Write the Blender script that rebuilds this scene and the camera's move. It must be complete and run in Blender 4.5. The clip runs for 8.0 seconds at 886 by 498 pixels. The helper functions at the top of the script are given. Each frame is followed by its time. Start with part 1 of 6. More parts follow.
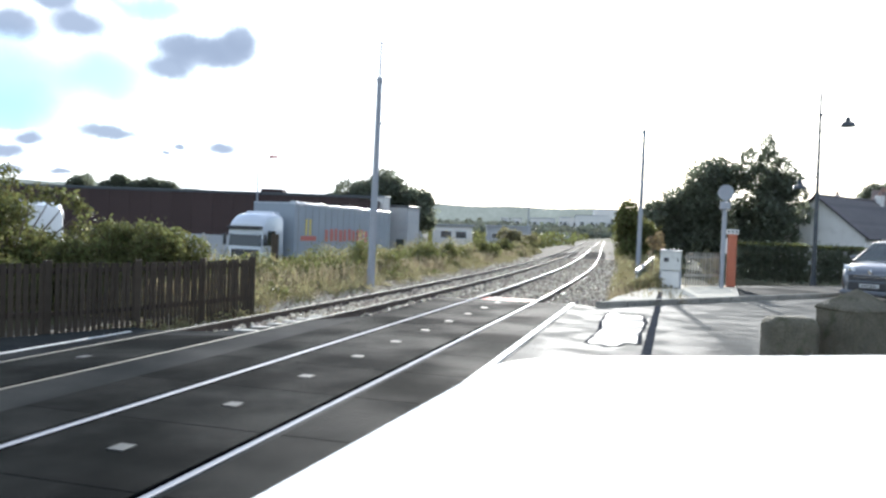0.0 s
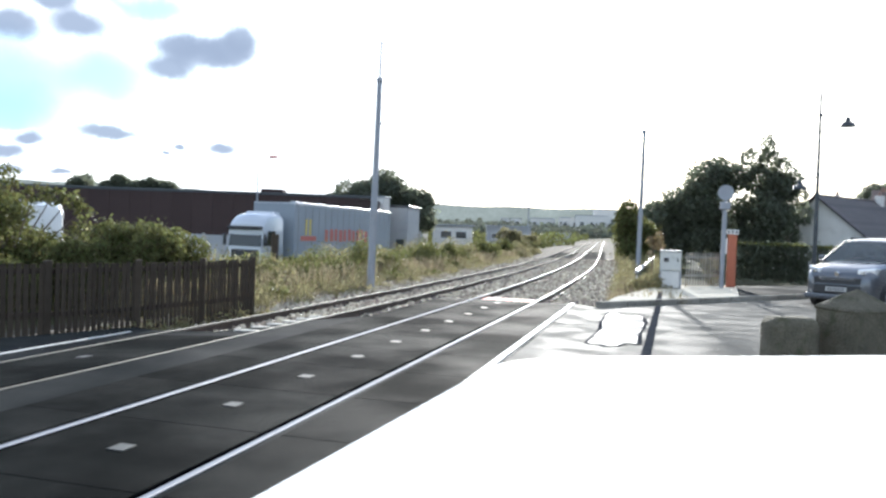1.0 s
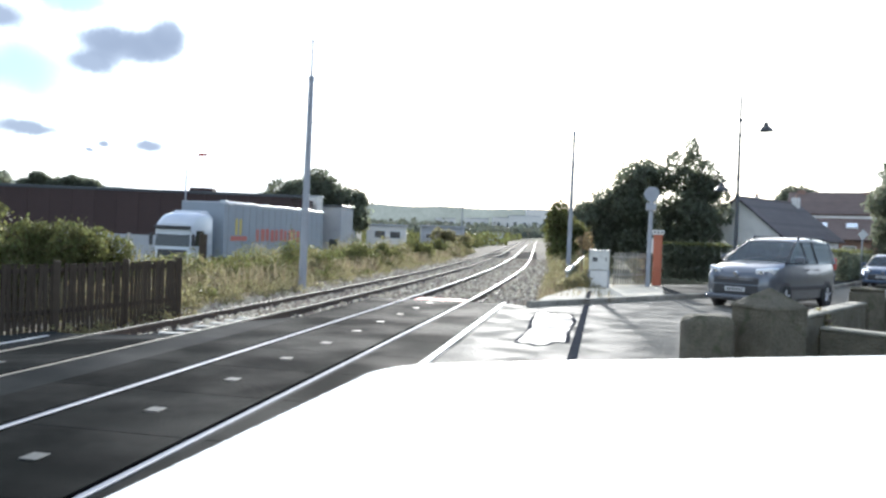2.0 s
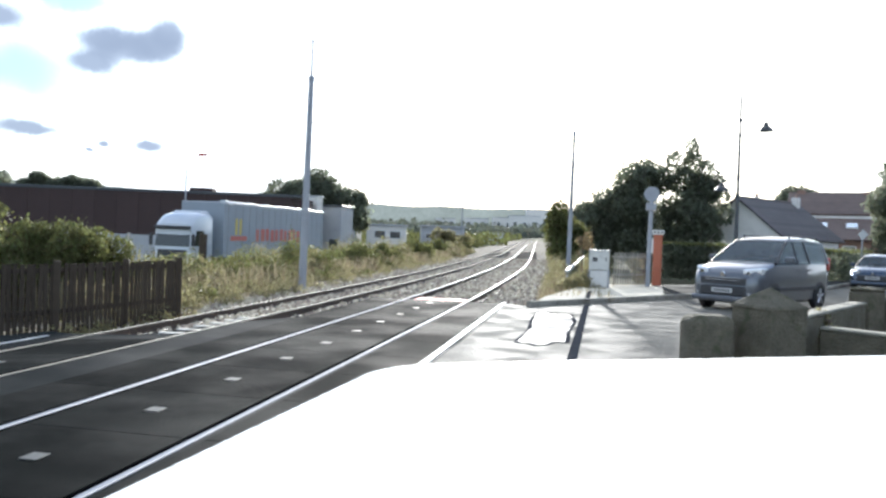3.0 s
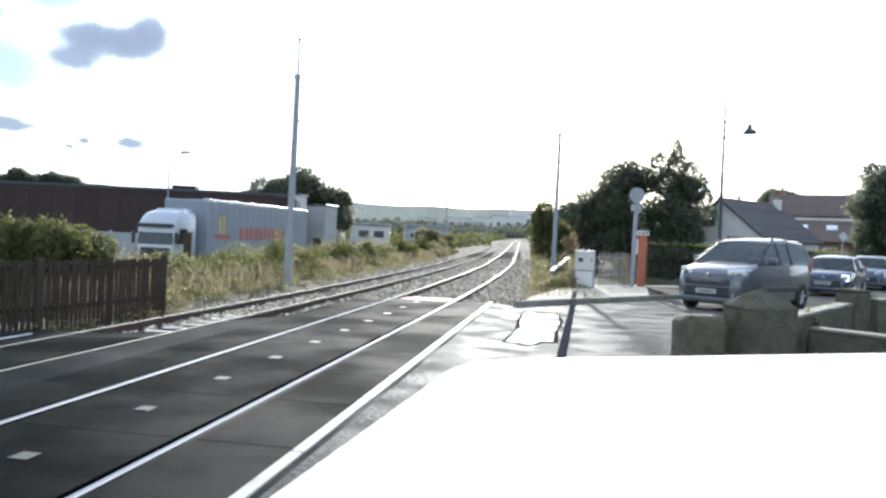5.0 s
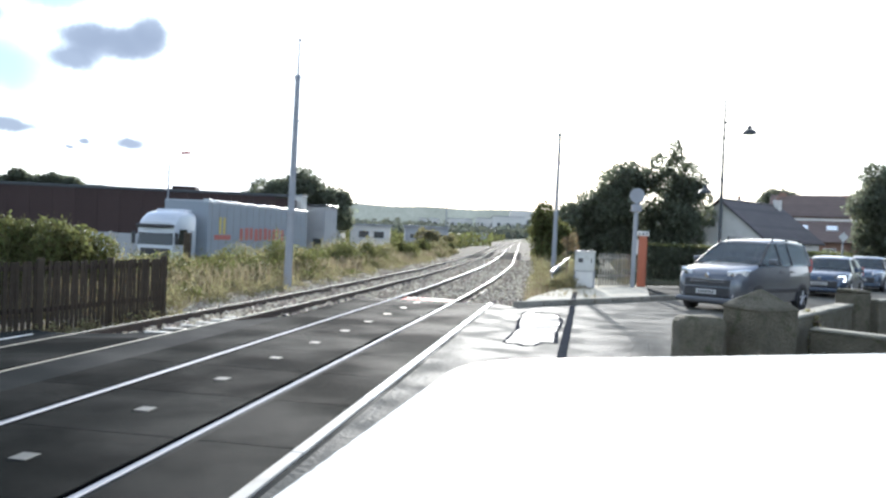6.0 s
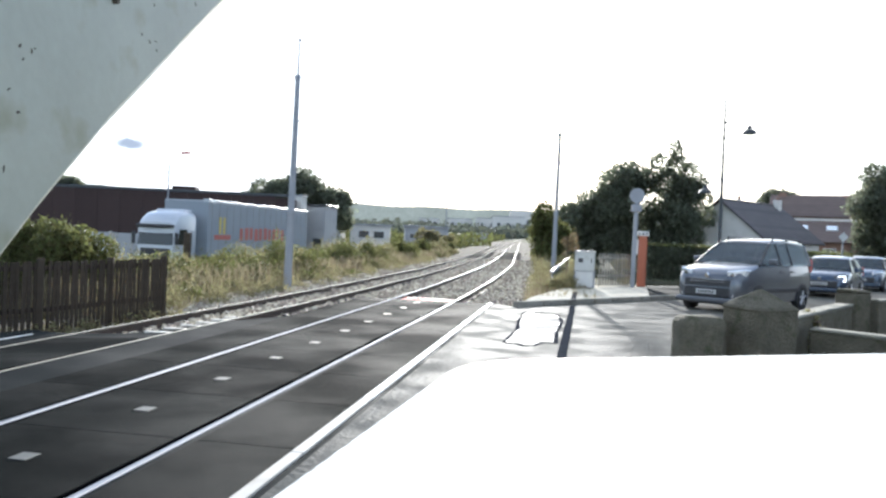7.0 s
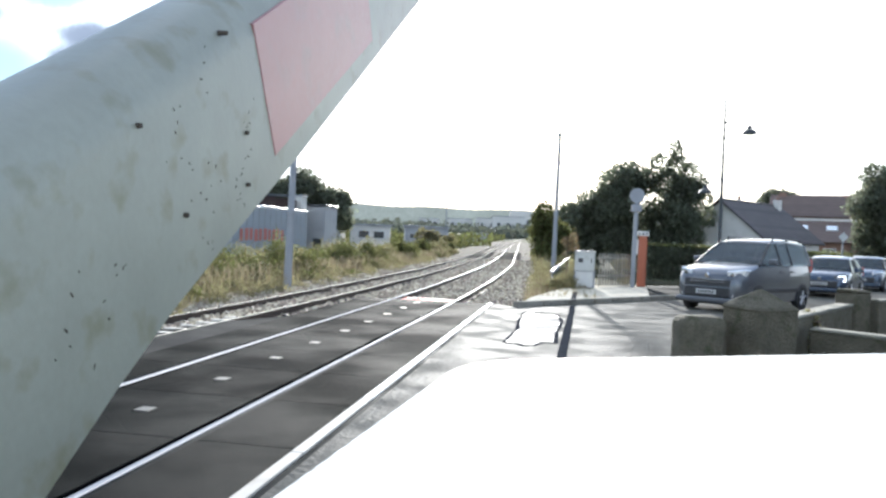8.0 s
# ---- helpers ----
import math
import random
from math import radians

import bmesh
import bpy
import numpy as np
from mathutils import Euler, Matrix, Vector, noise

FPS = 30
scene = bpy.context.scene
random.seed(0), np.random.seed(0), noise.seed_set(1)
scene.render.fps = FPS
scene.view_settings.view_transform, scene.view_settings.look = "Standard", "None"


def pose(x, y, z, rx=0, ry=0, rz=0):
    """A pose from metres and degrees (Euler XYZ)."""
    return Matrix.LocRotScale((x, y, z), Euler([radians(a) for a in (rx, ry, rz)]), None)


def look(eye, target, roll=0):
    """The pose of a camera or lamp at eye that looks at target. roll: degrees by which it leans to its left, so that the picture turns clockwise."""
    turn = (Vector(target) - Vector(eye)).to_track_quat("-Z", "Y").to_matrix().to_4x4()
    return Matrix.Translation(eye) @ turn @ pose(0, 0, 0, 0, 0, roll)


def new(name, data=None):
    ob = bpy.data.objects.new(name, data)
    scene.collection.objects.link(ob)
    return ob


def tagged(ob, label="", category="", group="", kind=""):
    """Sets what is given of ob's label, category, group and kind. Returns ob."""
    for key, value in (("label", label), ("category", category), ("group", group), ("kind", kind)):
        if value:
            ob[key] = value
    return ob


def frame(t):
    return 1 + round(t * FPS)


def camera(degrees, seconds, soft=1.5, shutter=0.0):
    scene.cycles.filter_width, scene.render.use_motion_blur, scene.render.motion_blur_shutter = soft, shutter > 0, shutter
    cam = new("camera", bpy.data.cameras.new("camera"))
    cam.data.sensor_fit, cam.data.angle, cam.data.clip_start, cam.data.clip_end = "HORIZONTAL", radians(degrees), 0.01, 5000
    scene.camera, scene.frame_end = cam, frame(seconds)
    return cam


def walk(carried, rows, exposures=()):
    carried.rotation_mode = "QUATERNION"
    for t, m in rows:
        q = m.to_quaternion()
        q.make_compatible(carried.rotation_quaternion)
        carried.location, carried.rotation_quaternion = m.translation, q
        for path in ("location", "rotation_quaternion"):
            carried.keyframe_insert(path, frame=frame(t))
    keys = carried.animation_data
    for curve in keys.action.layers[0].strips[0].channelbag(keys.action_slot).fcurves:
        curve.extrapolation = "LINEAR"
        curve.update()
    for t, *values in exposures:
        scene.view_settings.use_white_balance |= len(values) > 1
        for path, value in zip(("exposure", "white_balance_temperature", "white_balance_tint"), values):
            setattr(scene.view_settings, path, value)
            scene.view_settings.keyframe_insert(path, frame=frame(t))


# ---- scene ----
# World: x to the right of the railway, y along it, z up; the road surface is z = 0.
cam = camera(60.0, 8.0, soft=2.6)
H = 1.55
CAM_ROWS = (
    (0.0, 0.028, 15.52, -1.15, -2.12), (1.0, 0.028, 15.52, -1.14, -2.12), (1.1, 0.028, 16.3, -1.2, -2.1), (1.2, 0.042, 14.1, 0.75, -2.0),
    (1.3, 0.048, 13.4, -0.6, -1.9), (1.4, 0.054, 12.6, -0.6, -1.8), (1.5, 0.066, 12.03, 0.45, -1.62), (1.6, 0.07, 11.2, 0.4, -2.0),
    (1.7, 0.075, 10.58, -0.95, -2.18), (2.0, 0.08, 10.62, -0.97, -2.16), (2.8, 0.08, 10.62, -0.97, -2.16), (3.8, 0.078, 10.62, -0.97, -2.16),
    (3.9, 0.066, 10.5, -1.1, -2.3), (4.0, 0.056, 9.63, -1.03, -2.25), (4.1, 0.034, 10.0, -0.95, -2.4), (4.2, 0.03, 10.0, -1.1, -2.5),
    (4.35, 0.026, 9.4, -1.08, -2.6), (4.5, 0.022, 8.99, -1.08, -2.64), (4.7, 0.004, 9.3, -1.05, -2.55), (5.2, -0.01, 9.38, -0.9, -2.5), (8.0, -0.01, 9.38, -0.9, -2.5))
LIFT = {1.3: 0.003, 1.4: 0.005, 1.5: 0.006, 1.6: 0.008, 1.7: 0.009, 2.0: 0.01, 2.8: 0.01, 3.8: 0.01, 3.9: 0.008, 4.0: 0.006, 4.1: 0.005, 4.2: 0.004, 4.35: 0.003, 4.5: 0.002}
walk(cam, [(t, pose(x, 0, H + LIFT.get(t, 0.0), 90 + p, r, y)) for t, x, y, p, r in CAM_ROWS], [(0.0, 1.3, 5900, 9), (8.0, 1.3, 5900, 9)])

# ---- light ----
SUN_AZ, SUN_EL = -4.9, 18.0          # degrees right of +y, degrees up
sx, sy, sz = (math.sin(radians(SUN_AZ)) * math.cos(radians(SUN_EL)), math.cos(radians(SUN_AZ)) * math.cos(radians(SUN_EL)), math.sin(radians(SUN_EL)))
sun = new("sun", bpy.data.lights.new("sun", "SUN"))
sun.data.energy, sun.data.angle, sun.data.color = 4.5, radians(0.6), (1.0, 0.93, 0.82)
sun.matrix_world = look((sx * 100, sy * 100, sz * 100), (0, 0, 0))


def direction(az, el):
    a, e = radians(az), radians(el)
    return Vector((math.sin(a) * math.cos(e), math.cos(a) * math.cos(e), math.sin(e)))


def build_world():
    world = bpy.data.worlds.new("sky")
    world.use_nodes = True
    scene.world = world
    nt = world.node_tree
    nt.nodes.clear()
    N, L = nt.nodes.new, nt.links.new
    out, bg = N("ShaderNodeOutputWorld"), N("ShaderNodeBackground")
    sky = N("ShaderNodeTexSky")
    sky.sky_type, sky.sun_disc = "NISHITA", False
    sky.sun_elevation, sky.sun_rotation = radians(SUN_EL), radians(SUN_AZ)
    sky.air_density, sky.dust_density, sky.ozone_density = 1.0, 1.0, 1.5
    bg.inputs["Strength"].default_value = 0.115
    co = N("ShaderNodeTexCoord")
    warp = N("ShaderNodeTexNoise")
    warp.inputs["Scale"].default_value, warp.inputs["Detail"].default_value, warp.inputs["Roughness"].default_value = 14.0, 6.0, 0.62
    L(co.outputs["Generated"], warp.inputs["Vector"])
    off = N("ShaderNodeVectorMath"); off.operation = "MULTIPLY_ADD"
    off.inputs[1].default_value, off.inputs[2].default_value = (0.034,) * 3, (-0.017,) * 3
    L(warp.outputs["Color"], off.inputs[0])
    vec = N("ShaderNodeVectorMath"); vec.operation = "ADD"
    L(co.outputs["Generated"], vec.inputs[0]); L(off.outputs[0], vec.inputs[1])

    def math_node(op, a, b=None):
        m = N("ShaderNodeMath"); m.operation = op
        for i, v in enumerate((a, b)):
            if v is None:
                continue
            if isinstance(v, (int, float)):
                m.inputs[i].default_value = v
            else:
                L(v, m.inputs[i])
        return m.outputs[0]

    def blob(az, el, wide, tall, edge=0.5):
        c = direction(az, el)
        right = Vector((c.y, -c.x, 0)).normalized()
        up = right.cross(c)
        terms = []
        for axis, size in ((right, radians(wide)), (up, radians(tall))):
            d = N("ShaderNodeVectorMath"); d.operation = "DOT_PRODUCT"
            d.inputs[1].default_value = axis
            L(vec.outputs[0], d.inputs[0])
            v = math_node("DIVIDE", math_node("SUBTRACT", d.outputs["Value"], axis.dot(c)), size)
            terms.append(math_node("MULTIPLY", v, v))
        r = math_node("ADD", terms[0], terms[1])
        m = N("ShaderNodeMapRange"); m.interpolation_type = "SMOOTHSTEP"
        m.inputs["From Min"].default_value, m.inputs["From Max"].default_value = 1.0, edge
        L(r, m.inputs["Value"])
        front = N("ShaderNodeVectorMath"); front.operation = "DOT_PRODUCT"
        front.inputs[1].default_value = c
        L(co.outputs["Generated"], front.inputs[0])
        return math_node("MULTIPLY", m.outputs[0], math_node("GREATER_THAN", front.outputs["Value"], 0.5))

    def layer(base, mask, colour):
        mix = N("ShaderNodeMix"); mix.data_type = "RGBA"
        L(mask, mix.inputs["Factor"]); L(base, mix.inputs["A"])
        if isinstance(colour, tuple):
            mix.inputs["B"].default_value = (*colour, 1)
        else:
            L(colour, mix.inputs["B"])
        return mix.outputs["Result"]

    # thin white cloud over most of the sky, open blue gaps between
    thin = N("ShaderNodeTexNoise")
    thin.inputs["Scale"].default_value, thin.inputs["Detail"].default_value = 2.6, 7.0
    L(co.outputs["Generated"], thin.inputs["Vector"])
    veil = N("ShaderNodeMapRange")
    veil.inputs["From Min"].default_value, veil.inputs["From Max"].default_value = 0.42, 0.62
    L(thin.outputs["Fac"], veil.inputs["Value"])
    col = layer(sky.outputs["Color"], math_node("MULTIPLY", veil.outputs[0], 0.75), WHITE_CLOUD)
    # bright haze low over the horizon
    sep = N("ShaderNodeSeparateXYZ")
    L(co.outputs["Generated"], sep.inputs[0])
    low = N("ShaderNodeMapRange"); low.interpolation_type = "SMOOTHSTEP"
    low.inputs["From Min"].default_value, low.inputs["From Max"].default_value, low.inputs["To Max"].default_value = 0.16, 0.0, 0.75
    L(sep.outputs["Z"], low.inputs["Value"])
    col = layer(col, low.outputs[0], WHITE_CLOUD)
    for az, el, w, t in BLUE_GAPS:
        col = layer(col, math_node("MULTIPLY", blob(az, el, w, t, 0.0), 0.85), BLUE_SKY)
    for az, el, w, t in ((-43.0, 13.6, 5.5, 1.9), (-44.6, 4.7, 3.0, 1.3)):
        col = layer(col, math_node("MULTIPLY", blob(az, el, w, t, 0.2), 0.9), WHITE_CLOUD)
    for az, el, w, t in GREY_CLOUDS:
        col = layer(col, math_node("MULTIPLY", blob(az, el, w, t, 0.1), 0.95), GREY_CLOUD)
    L(col, bg.inputs["Color"])
    L(bg.outputs[0], out.inputs["Surface"])


WHITE_CLOUD, GREY_CLOUD = (7.6, 7.9, 8.4), (1.5, 1.75, 2.2)
BLUE_SKY = (2.2, 3.35, 3.9)
BLUE_GAPS = ((-45.5, 8.6, 5.5, 3.6), (-39.0, 13.9, 1.8, 1.5), (-46.5, 6.5, 6.0, 3.0), (-39.6, 9.6, 4.0, 2.6), (-36.3, 14.5, 2.6, 0.9))
GREY_CLOUDS = ((-33.3, 11.9, 3.1, 1.5), (-35.5, 10.9, 2.1, 1.15), (-34.8, 12.3, 2.2, 1.15), (-31.6, 12.3, 2.5, 1.4), (-30.6, 13.0, 1.5, 1.35), (-45.2, 12.4, 2.4, 1.3), (-41.2, 12.9, 2.6, 1.2), (-42.5, 14.2, 2.0, 0.9),
               (-39.2, 5.9, 2.7, 0.6), (-31.6, 5.6, 1.3, 0.6), (-34.5, 5.4, 0.65, 0.35), (-35.4, 4.8, 0.5, 0.25), (-45.3, 4.5, 1.6, 0.7), (-44.0, 5.3, 1.3, 0.5), (-45.0, 3.3, 1.3, 0.4), (-42.2, 3.4, 0.9, 0.3))
build_world()


# ---- materials ----
def mat(name, colour, rough=0.7, metal=0.0, vary=0.25, scale=6.0, fine=60.0, bump=0.3, dist=0.01, stain=None, stain_amount=0.0, island=0.0, per_object=0.0, spec=0.5, through_light=0.0, world=False, ribs=0.0, matte=0.0, polish=0.0):
    """A node material: base colour varied at two scales, fine relief, and stains with a shape of their own. Scales are per metre."""
    m = bpy.data.materials.new(name)
    m.use_nodes = True
    nt = m.node_tree
    N, L = nt.nodes.new, nt.links.new
    b = nt.nodes["Principled BSDF"]
    co = N("ShaderNodeTexCoord")
    place = N("ShaderNodeNewGeometry").outputs["Position"] if world else co.outputs["Object"]

    def noise_tex(s, detail=4.0):
        n = N("ShaderNodeTexNoise")
        n.inputs["Scale"].default_value, n.inputs["Detail"].default_value = s, detail
        L(place, n.inputs["Vector"])
        return n.outputs["Fac"]

    def mult(a, k, base):
        x = N("ShaderNodeMath"); x.operation = "MULTIPLY_ADD"
        L(a, x.inputs[0]); x.inputs[1].default_value, x.inputs[2].default_value = k, base
        return x.outputs[0]

    def times(a, c):
        x = N("ShaderNodeMath"); x.operation = "MULTIPLY"
        L(a, x.inputs[0]); L(c, x.inputs[1])
        return x.outputs[0]

    large, small = noise_tex(scale), noise_tex(fine, 3.0)
    value = times(mult(large, 2.0 * vary, 1.0 - vary), mult(small, 1.2 * vary, 1.0 - 0.6 * vary))
    if island:
        g = N("ShaderNodeNewGeometry")
        value = times(value, mult(g.outputs["Random Per Island"], 2 * island, 1 - island))
    if per_object:
        o = N("ShaderNodeObjectInfo")
        value = times(value, mult(o.outputs["Random"], 2 * per_object, 1 - per_object))
    hsv = N("ShaderNodeHueSaturation")
    hsv.inputs["Color"].default_value = (*colour, 1)
    L(value, hsv.inputs["Value"])
    if island:
        h = N("ShaderNodeMath"); h.operation = "MULTIPLY_ADD"
        L(g.outputs["Random Per Island"], h.inputs[0]); h.inputs[1].default_value, h.inputs[2].default_value = 0.06, 0.47
        L(h.outputs[0], hsv.inputs["Hue"])
    col = hsv.outputs["Color"]
    if stain:
        s = N("ShaderNodeMapRange")
        s.inputs["From Min"].default_value, s.inputs["From Max"].default_value = 0.55, 0.72
        s.inputs["To Max"].default_value = stain_amount
        L(noise_tex(scale * 1.7, 8.0), s.inputs["Value"])
        mix = N("ShaderNodeMix"); mix.data_type = "RGBA"
        L(s.outputs[0], mix.inputs["Factor"]); L(col, mix.inputs["A"]); mix.inputs["B"].default_value = (*stain, 1)
        col = mix.outputs["Result"]
    L(col, b.inputs["Base Color"])
    L(mult(small, 0.24, rough - 0.12), b.inputs["Roughness"])
    b.inputs["Metallic"].default_value = metal
    b.inputs["Specular IOR Level"].default_value = spec
    if bump:
        bn = N("ShaderNodeBump")
        bn.inputs["Strength"].default_value, bn.inputs["Distance"].default_value = bump, dist
        L(small, bn.inputs["Height"]); L(bn.outputs[0], b.inputs["Normal"])
        if ribs:
            wv, rb = N("ShaderNodeTexWave"), N("ShaderNodeBump")
            wv.bands_direction, wv.inputs["Scale"].default_value, wv.inputs["Distortion"].default_value = "DIAGONAL", ribs, 0.4
            rb.inputs["Strength"].default_value, rb.inputs["Distance"].default_value = 0.25, 0.004
            L(place, wv.inputs["Vector"]); L(wv.outputs["Fac"], rb.inputs["Height"]); L(bn.outputs[0], rb.inputs["Normal"]); L(rb.outputs[0], b.inputs["Normal"])
    if matte:
        df, mx = N("ShaderNodeBsdfDiffuse"), N("ShaderNodeMixShader")
        df.inputs["Roughness"].default_value = 1.0
        L(col, df.inputs["Color"]); mx.inputs[0].default_value = matte
        if polish:
            # patches worn smooth by tyres
            w = N("ShaderNodeMapRange")
            w.inputs["From Min"].default_value, w.inputs["From Max"].default_value = 0.42, 0.6
            w.inputs["To Min"].default_value, w.inputs["To Max"].default_value = min(1.0, matte + polish), matte - polish
            L(noise_tex(scale * 0.8, 5.0), w.inputs["Value"]); L(w.outputs[0], mx.inputs[0])
        if bump:
            L(b.inputs["Normal"].links[0].from_socket, df.inputs["Normal"])
        L(b.outputs[0], mx.inputs[1]); L(df.outputs[0], mx.inputs[2])
        L(mx.outputs[0], nt.nodes["Material Output"].inputs["Surface"])
    if through_light:
        tr, mx = N("ShaderNodeBsdfTranslucent"), N("ShaderNodeMixShader")
        L(col, tr.inputs["Color"]); mx.inputs[0].default_value = through_light
        L(b.outputs[0], mx.inputs[1]); L(tr.outputs[0], mx.inputs[2])
        L(mx.outputs[0], nt.nodes["Material Output"].inputs["Surface"])
    return m


def glass(name, tint=(0.8, 0.85, 0.85), rough=0.02, alpha=0.55):
    m = bpy.data.materials.new(name)
    m.use_nodes = True
    nt = m.node_tree
    b = nt.nodes["Principled BSDF"]
    b.inputs["Base Color"].default_value = (*[c * 0.2 for c in tint], 1)
    b.inputs["Roughness"].default_value = rough
    b.inputs["IOR"].default_value = 1.5
    t, mx = nt.nodes.new("ShaderNodeBsdfTransparent"), nt.nodes.new("ShaderNodeMixShader")
    t.inputs["Color"].default_value = (*tint, 1)
    mx.inputs[0].default_value = alpha
    nt.links.new(t.outputs[0], mx.inputs[1]); nt.links.new(b.outputs[0], mx.inputs[2])
    nt.links.new(mx.outputs[0], nt.nodes["Material Output"].inputs["Surface"])
    return m


def glow(name, colour, strength):
    m = bpy.data.materials.new(name)
    m.use_nodes = True
    b = m.node_tree.nodes["Principled BSDF"]
    b.inputs["Emission Color"].default_value, b.inputs["Emission Strength"].default_value = (*colour, 1), strength
    return m


GROUND = mat("earth", (0.06, 0.058, 0.034), 0.98, spec=0.05, vary=0.4, scale=0.25, fine=9, bump=0.6, dist=0.04, stain=(0.07, 0.085, 0.03), stain_amount=0.8)
ASPHALT = mat("asphalt", (0.024, 0.026, 0.025), 0.76, spec=0.14, matte=0.64, polish=0.2, world=True, vary=0.3, scale=0.5, fine=70, bump=0.5, dist=0.006, stain=(0.035, 0.035, 0.036), stain_amount=0.6)
OLD_ASPHALT = mat("worn_asphalt", (0.14, 0.132, 0.112), 0.64, spec=0.4, matte=0.8, polish=0.1, world=True, vary=0.4, scale=1.5, fine=16, bump=1.0, dist=0.02, stain=(0.1, 0.095, 0.082), stain_amount=0.6)
# black of the tar seam, the painted shadow strip and the added wall
TAR_AND_SHADE = mat("tar", (0.062, 0.062, 0.066), 0.9, spec=0.05, matte=0.98, vary=0.2, scale=3, fine=60, bump=0.4, dist=0.004)
RUBBER = mat("rubber_panel", (0.007, 0.0086, 0.0082), 0.74, spec=0.11, matte=0.7, polish=0.13, world=True, ribs=55.0, vary=0.4, scale=0.8, fine=90, bump=0.35, dist=0.004, stain=(0.019, 0.0195, 0.018), stain_amount=0.7, per_object=0.15)
PLATE = mat("galvanised_plate", (0.04, 0.043, 0.039), 0.6, 0.2, vary=0.2, scale=6, fine=60, bump=0.2)
RAIL_HEAD = mat("polished_rail", (0.36, 0.36, 0.38), 0.5, 0.7, matte=0.65, vary=0.06, scale=2, fine=30, bump=0.05, dist=0.001)
DULL_HEAD = mat("dull_rail", (0.14, 0.13, 0.11), 0.65, 0.3, vary=0.2, scale=2, fine=30, bump=0.1, dist=0.001)
RUST = mat("rusty_steel", (0.06, 0.044, 0.034), 0.8, 0.1, vary=0.35, scale=4, fine=50, bump=0.4, dist=0.004)
WHITE_PAINT_ROAD = mat("road_paint", (0.6, 0.59, 0.56), 0.7, vary=0.25, scale=2.2, fine=50, bump=0.4, dist=0.003, stain=(0.25, 0.24, 0.22), stain_amount=0.6)
# near-black for the painted shade of the flange gaps
GROOVE_SHADE = mat("groove_shade", (0.003, 0.003, 0.0035), 0.95, matte=1.0, vary=0.2, scale=6, fine=60, bump=0.2, spec=0.05)
LIT_SLEEPER = mat("lit_sleeper", (0.55, 0.52, 0.45), 0.8, vary=0.25, scale=4, fine=50, bump=0.4, dist=0.005, stain=(0.28, 0.25, 0.2), stain_amount=0.6)
CONCRETE = mat("concrete", (0.36, 0.35, 0.32), 0.8, vary=0.22, scale=2.5, fine=50, bump=0.4, dist=0.005, stain=(0.2, 0.19, 0.16), stain_amount=0.6, per_object=0.12)
SLEEPER = mat("dusty_sleeper", (0.17, 0.15, 0.12), 0.9, spec=0.1, matte=0.8, vary=0.25, scale=4, fine=50, bump=0.5, dist=0.006, per_object=0.2)
RED_PAINT = mat("red_paint", (0.42, 0.08, 0.06), 0.6, vary=0.25, scale=6, fine=60, bump=0.3, stain=(0.4, 0.36, 0.33), stain_amount=0.5)
STONES = mat("ballast_stone", (0.4, 0.35, 0.28), 0.9, spec=0.1, vary=0.25, scale=8, fine=60, bump=0.4, island=0.5)
WHITE_LID = mat("white_lacquer", (0.82, 0.83, 0.82), 0.28, vary=0.05, scale=5, fine=90, bump=0.05, dist=0.001, stain=(0.6, 0.6, 0.56), stain_amount=0.25)
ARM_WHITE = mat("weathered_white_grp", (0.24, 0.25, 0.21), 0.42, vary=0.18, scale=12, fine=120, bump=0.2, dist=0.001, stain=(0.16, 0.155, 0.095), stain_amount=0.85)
ARM_RED = mat("faded_red_film", (0.33, 0.165, 0.16), 0.4, vary=0.12, scale=11, fine=90, bump=0.08, dist=0.001, stain=(0.26, 0.18, 0.17), stain_amount=0.6)
DIRT = mat("dirt_speck", (0.05, 0.04, 0.03), 0.9, vary=0.4, scale=60, fine=300, bump=0.3, dist=0.001)
FENCE_WOOD = mat("weathered_board", (0.05, 0.04, 0.03), 0.9, spec=0.12, vary=0.3, scale=6, fine=70, bump=0.5, dist=0.004, per_object=0.15)
GALV = mat("galvanised_steel", (0.25, 0.265, 0.29), 0.6, 0.2, vary=0.15, scale=3, fine=40, bump=0.15)
LEAF = mat("leaf", (0.115, 0.12, 0.045), 0.6, spec=0.2, vary=0.15, scale=0.6, fine=6, bump=0, island=0.4, through_light=0.55)
LEAF_DARK = mat("dark_leaf", (0.15, 0.165, 0.115), 0.5, spec=0.5, vary=0.15, scale=0.6, fine=6, bump=0, island=0.35, through_light=0.75)
# greyer leaf copy with the distance haze mixed into its colour
HAZED_LEAF = mat("hazed_far_foliage", (0.1, 0.112, 0.085), 0.7, vary=0.1, scale=0.05, fine=0.5, bump=0, island=0.25, through_light=0.4)
LEAF_YELLOW = mat("dry_leaf", (0.215, 0.195, 0.105), 0.6, spec=0.2, vary=0.15, scale=0.8, fine=6, bump=0, island=0.3, through_light=0.6)
STRAW = mat("straw", (0.24, 0.2, 0.125), 0.7, vary=0.15, scale=0.8, fine=6, bump=0, island=0.4, through_light=0.45)
BARK = mat("bark", (0.1, 0.075, 0.055), 0.9, vary=0.35, scale=5, fine=40, bump=0.7, dist=0.02)


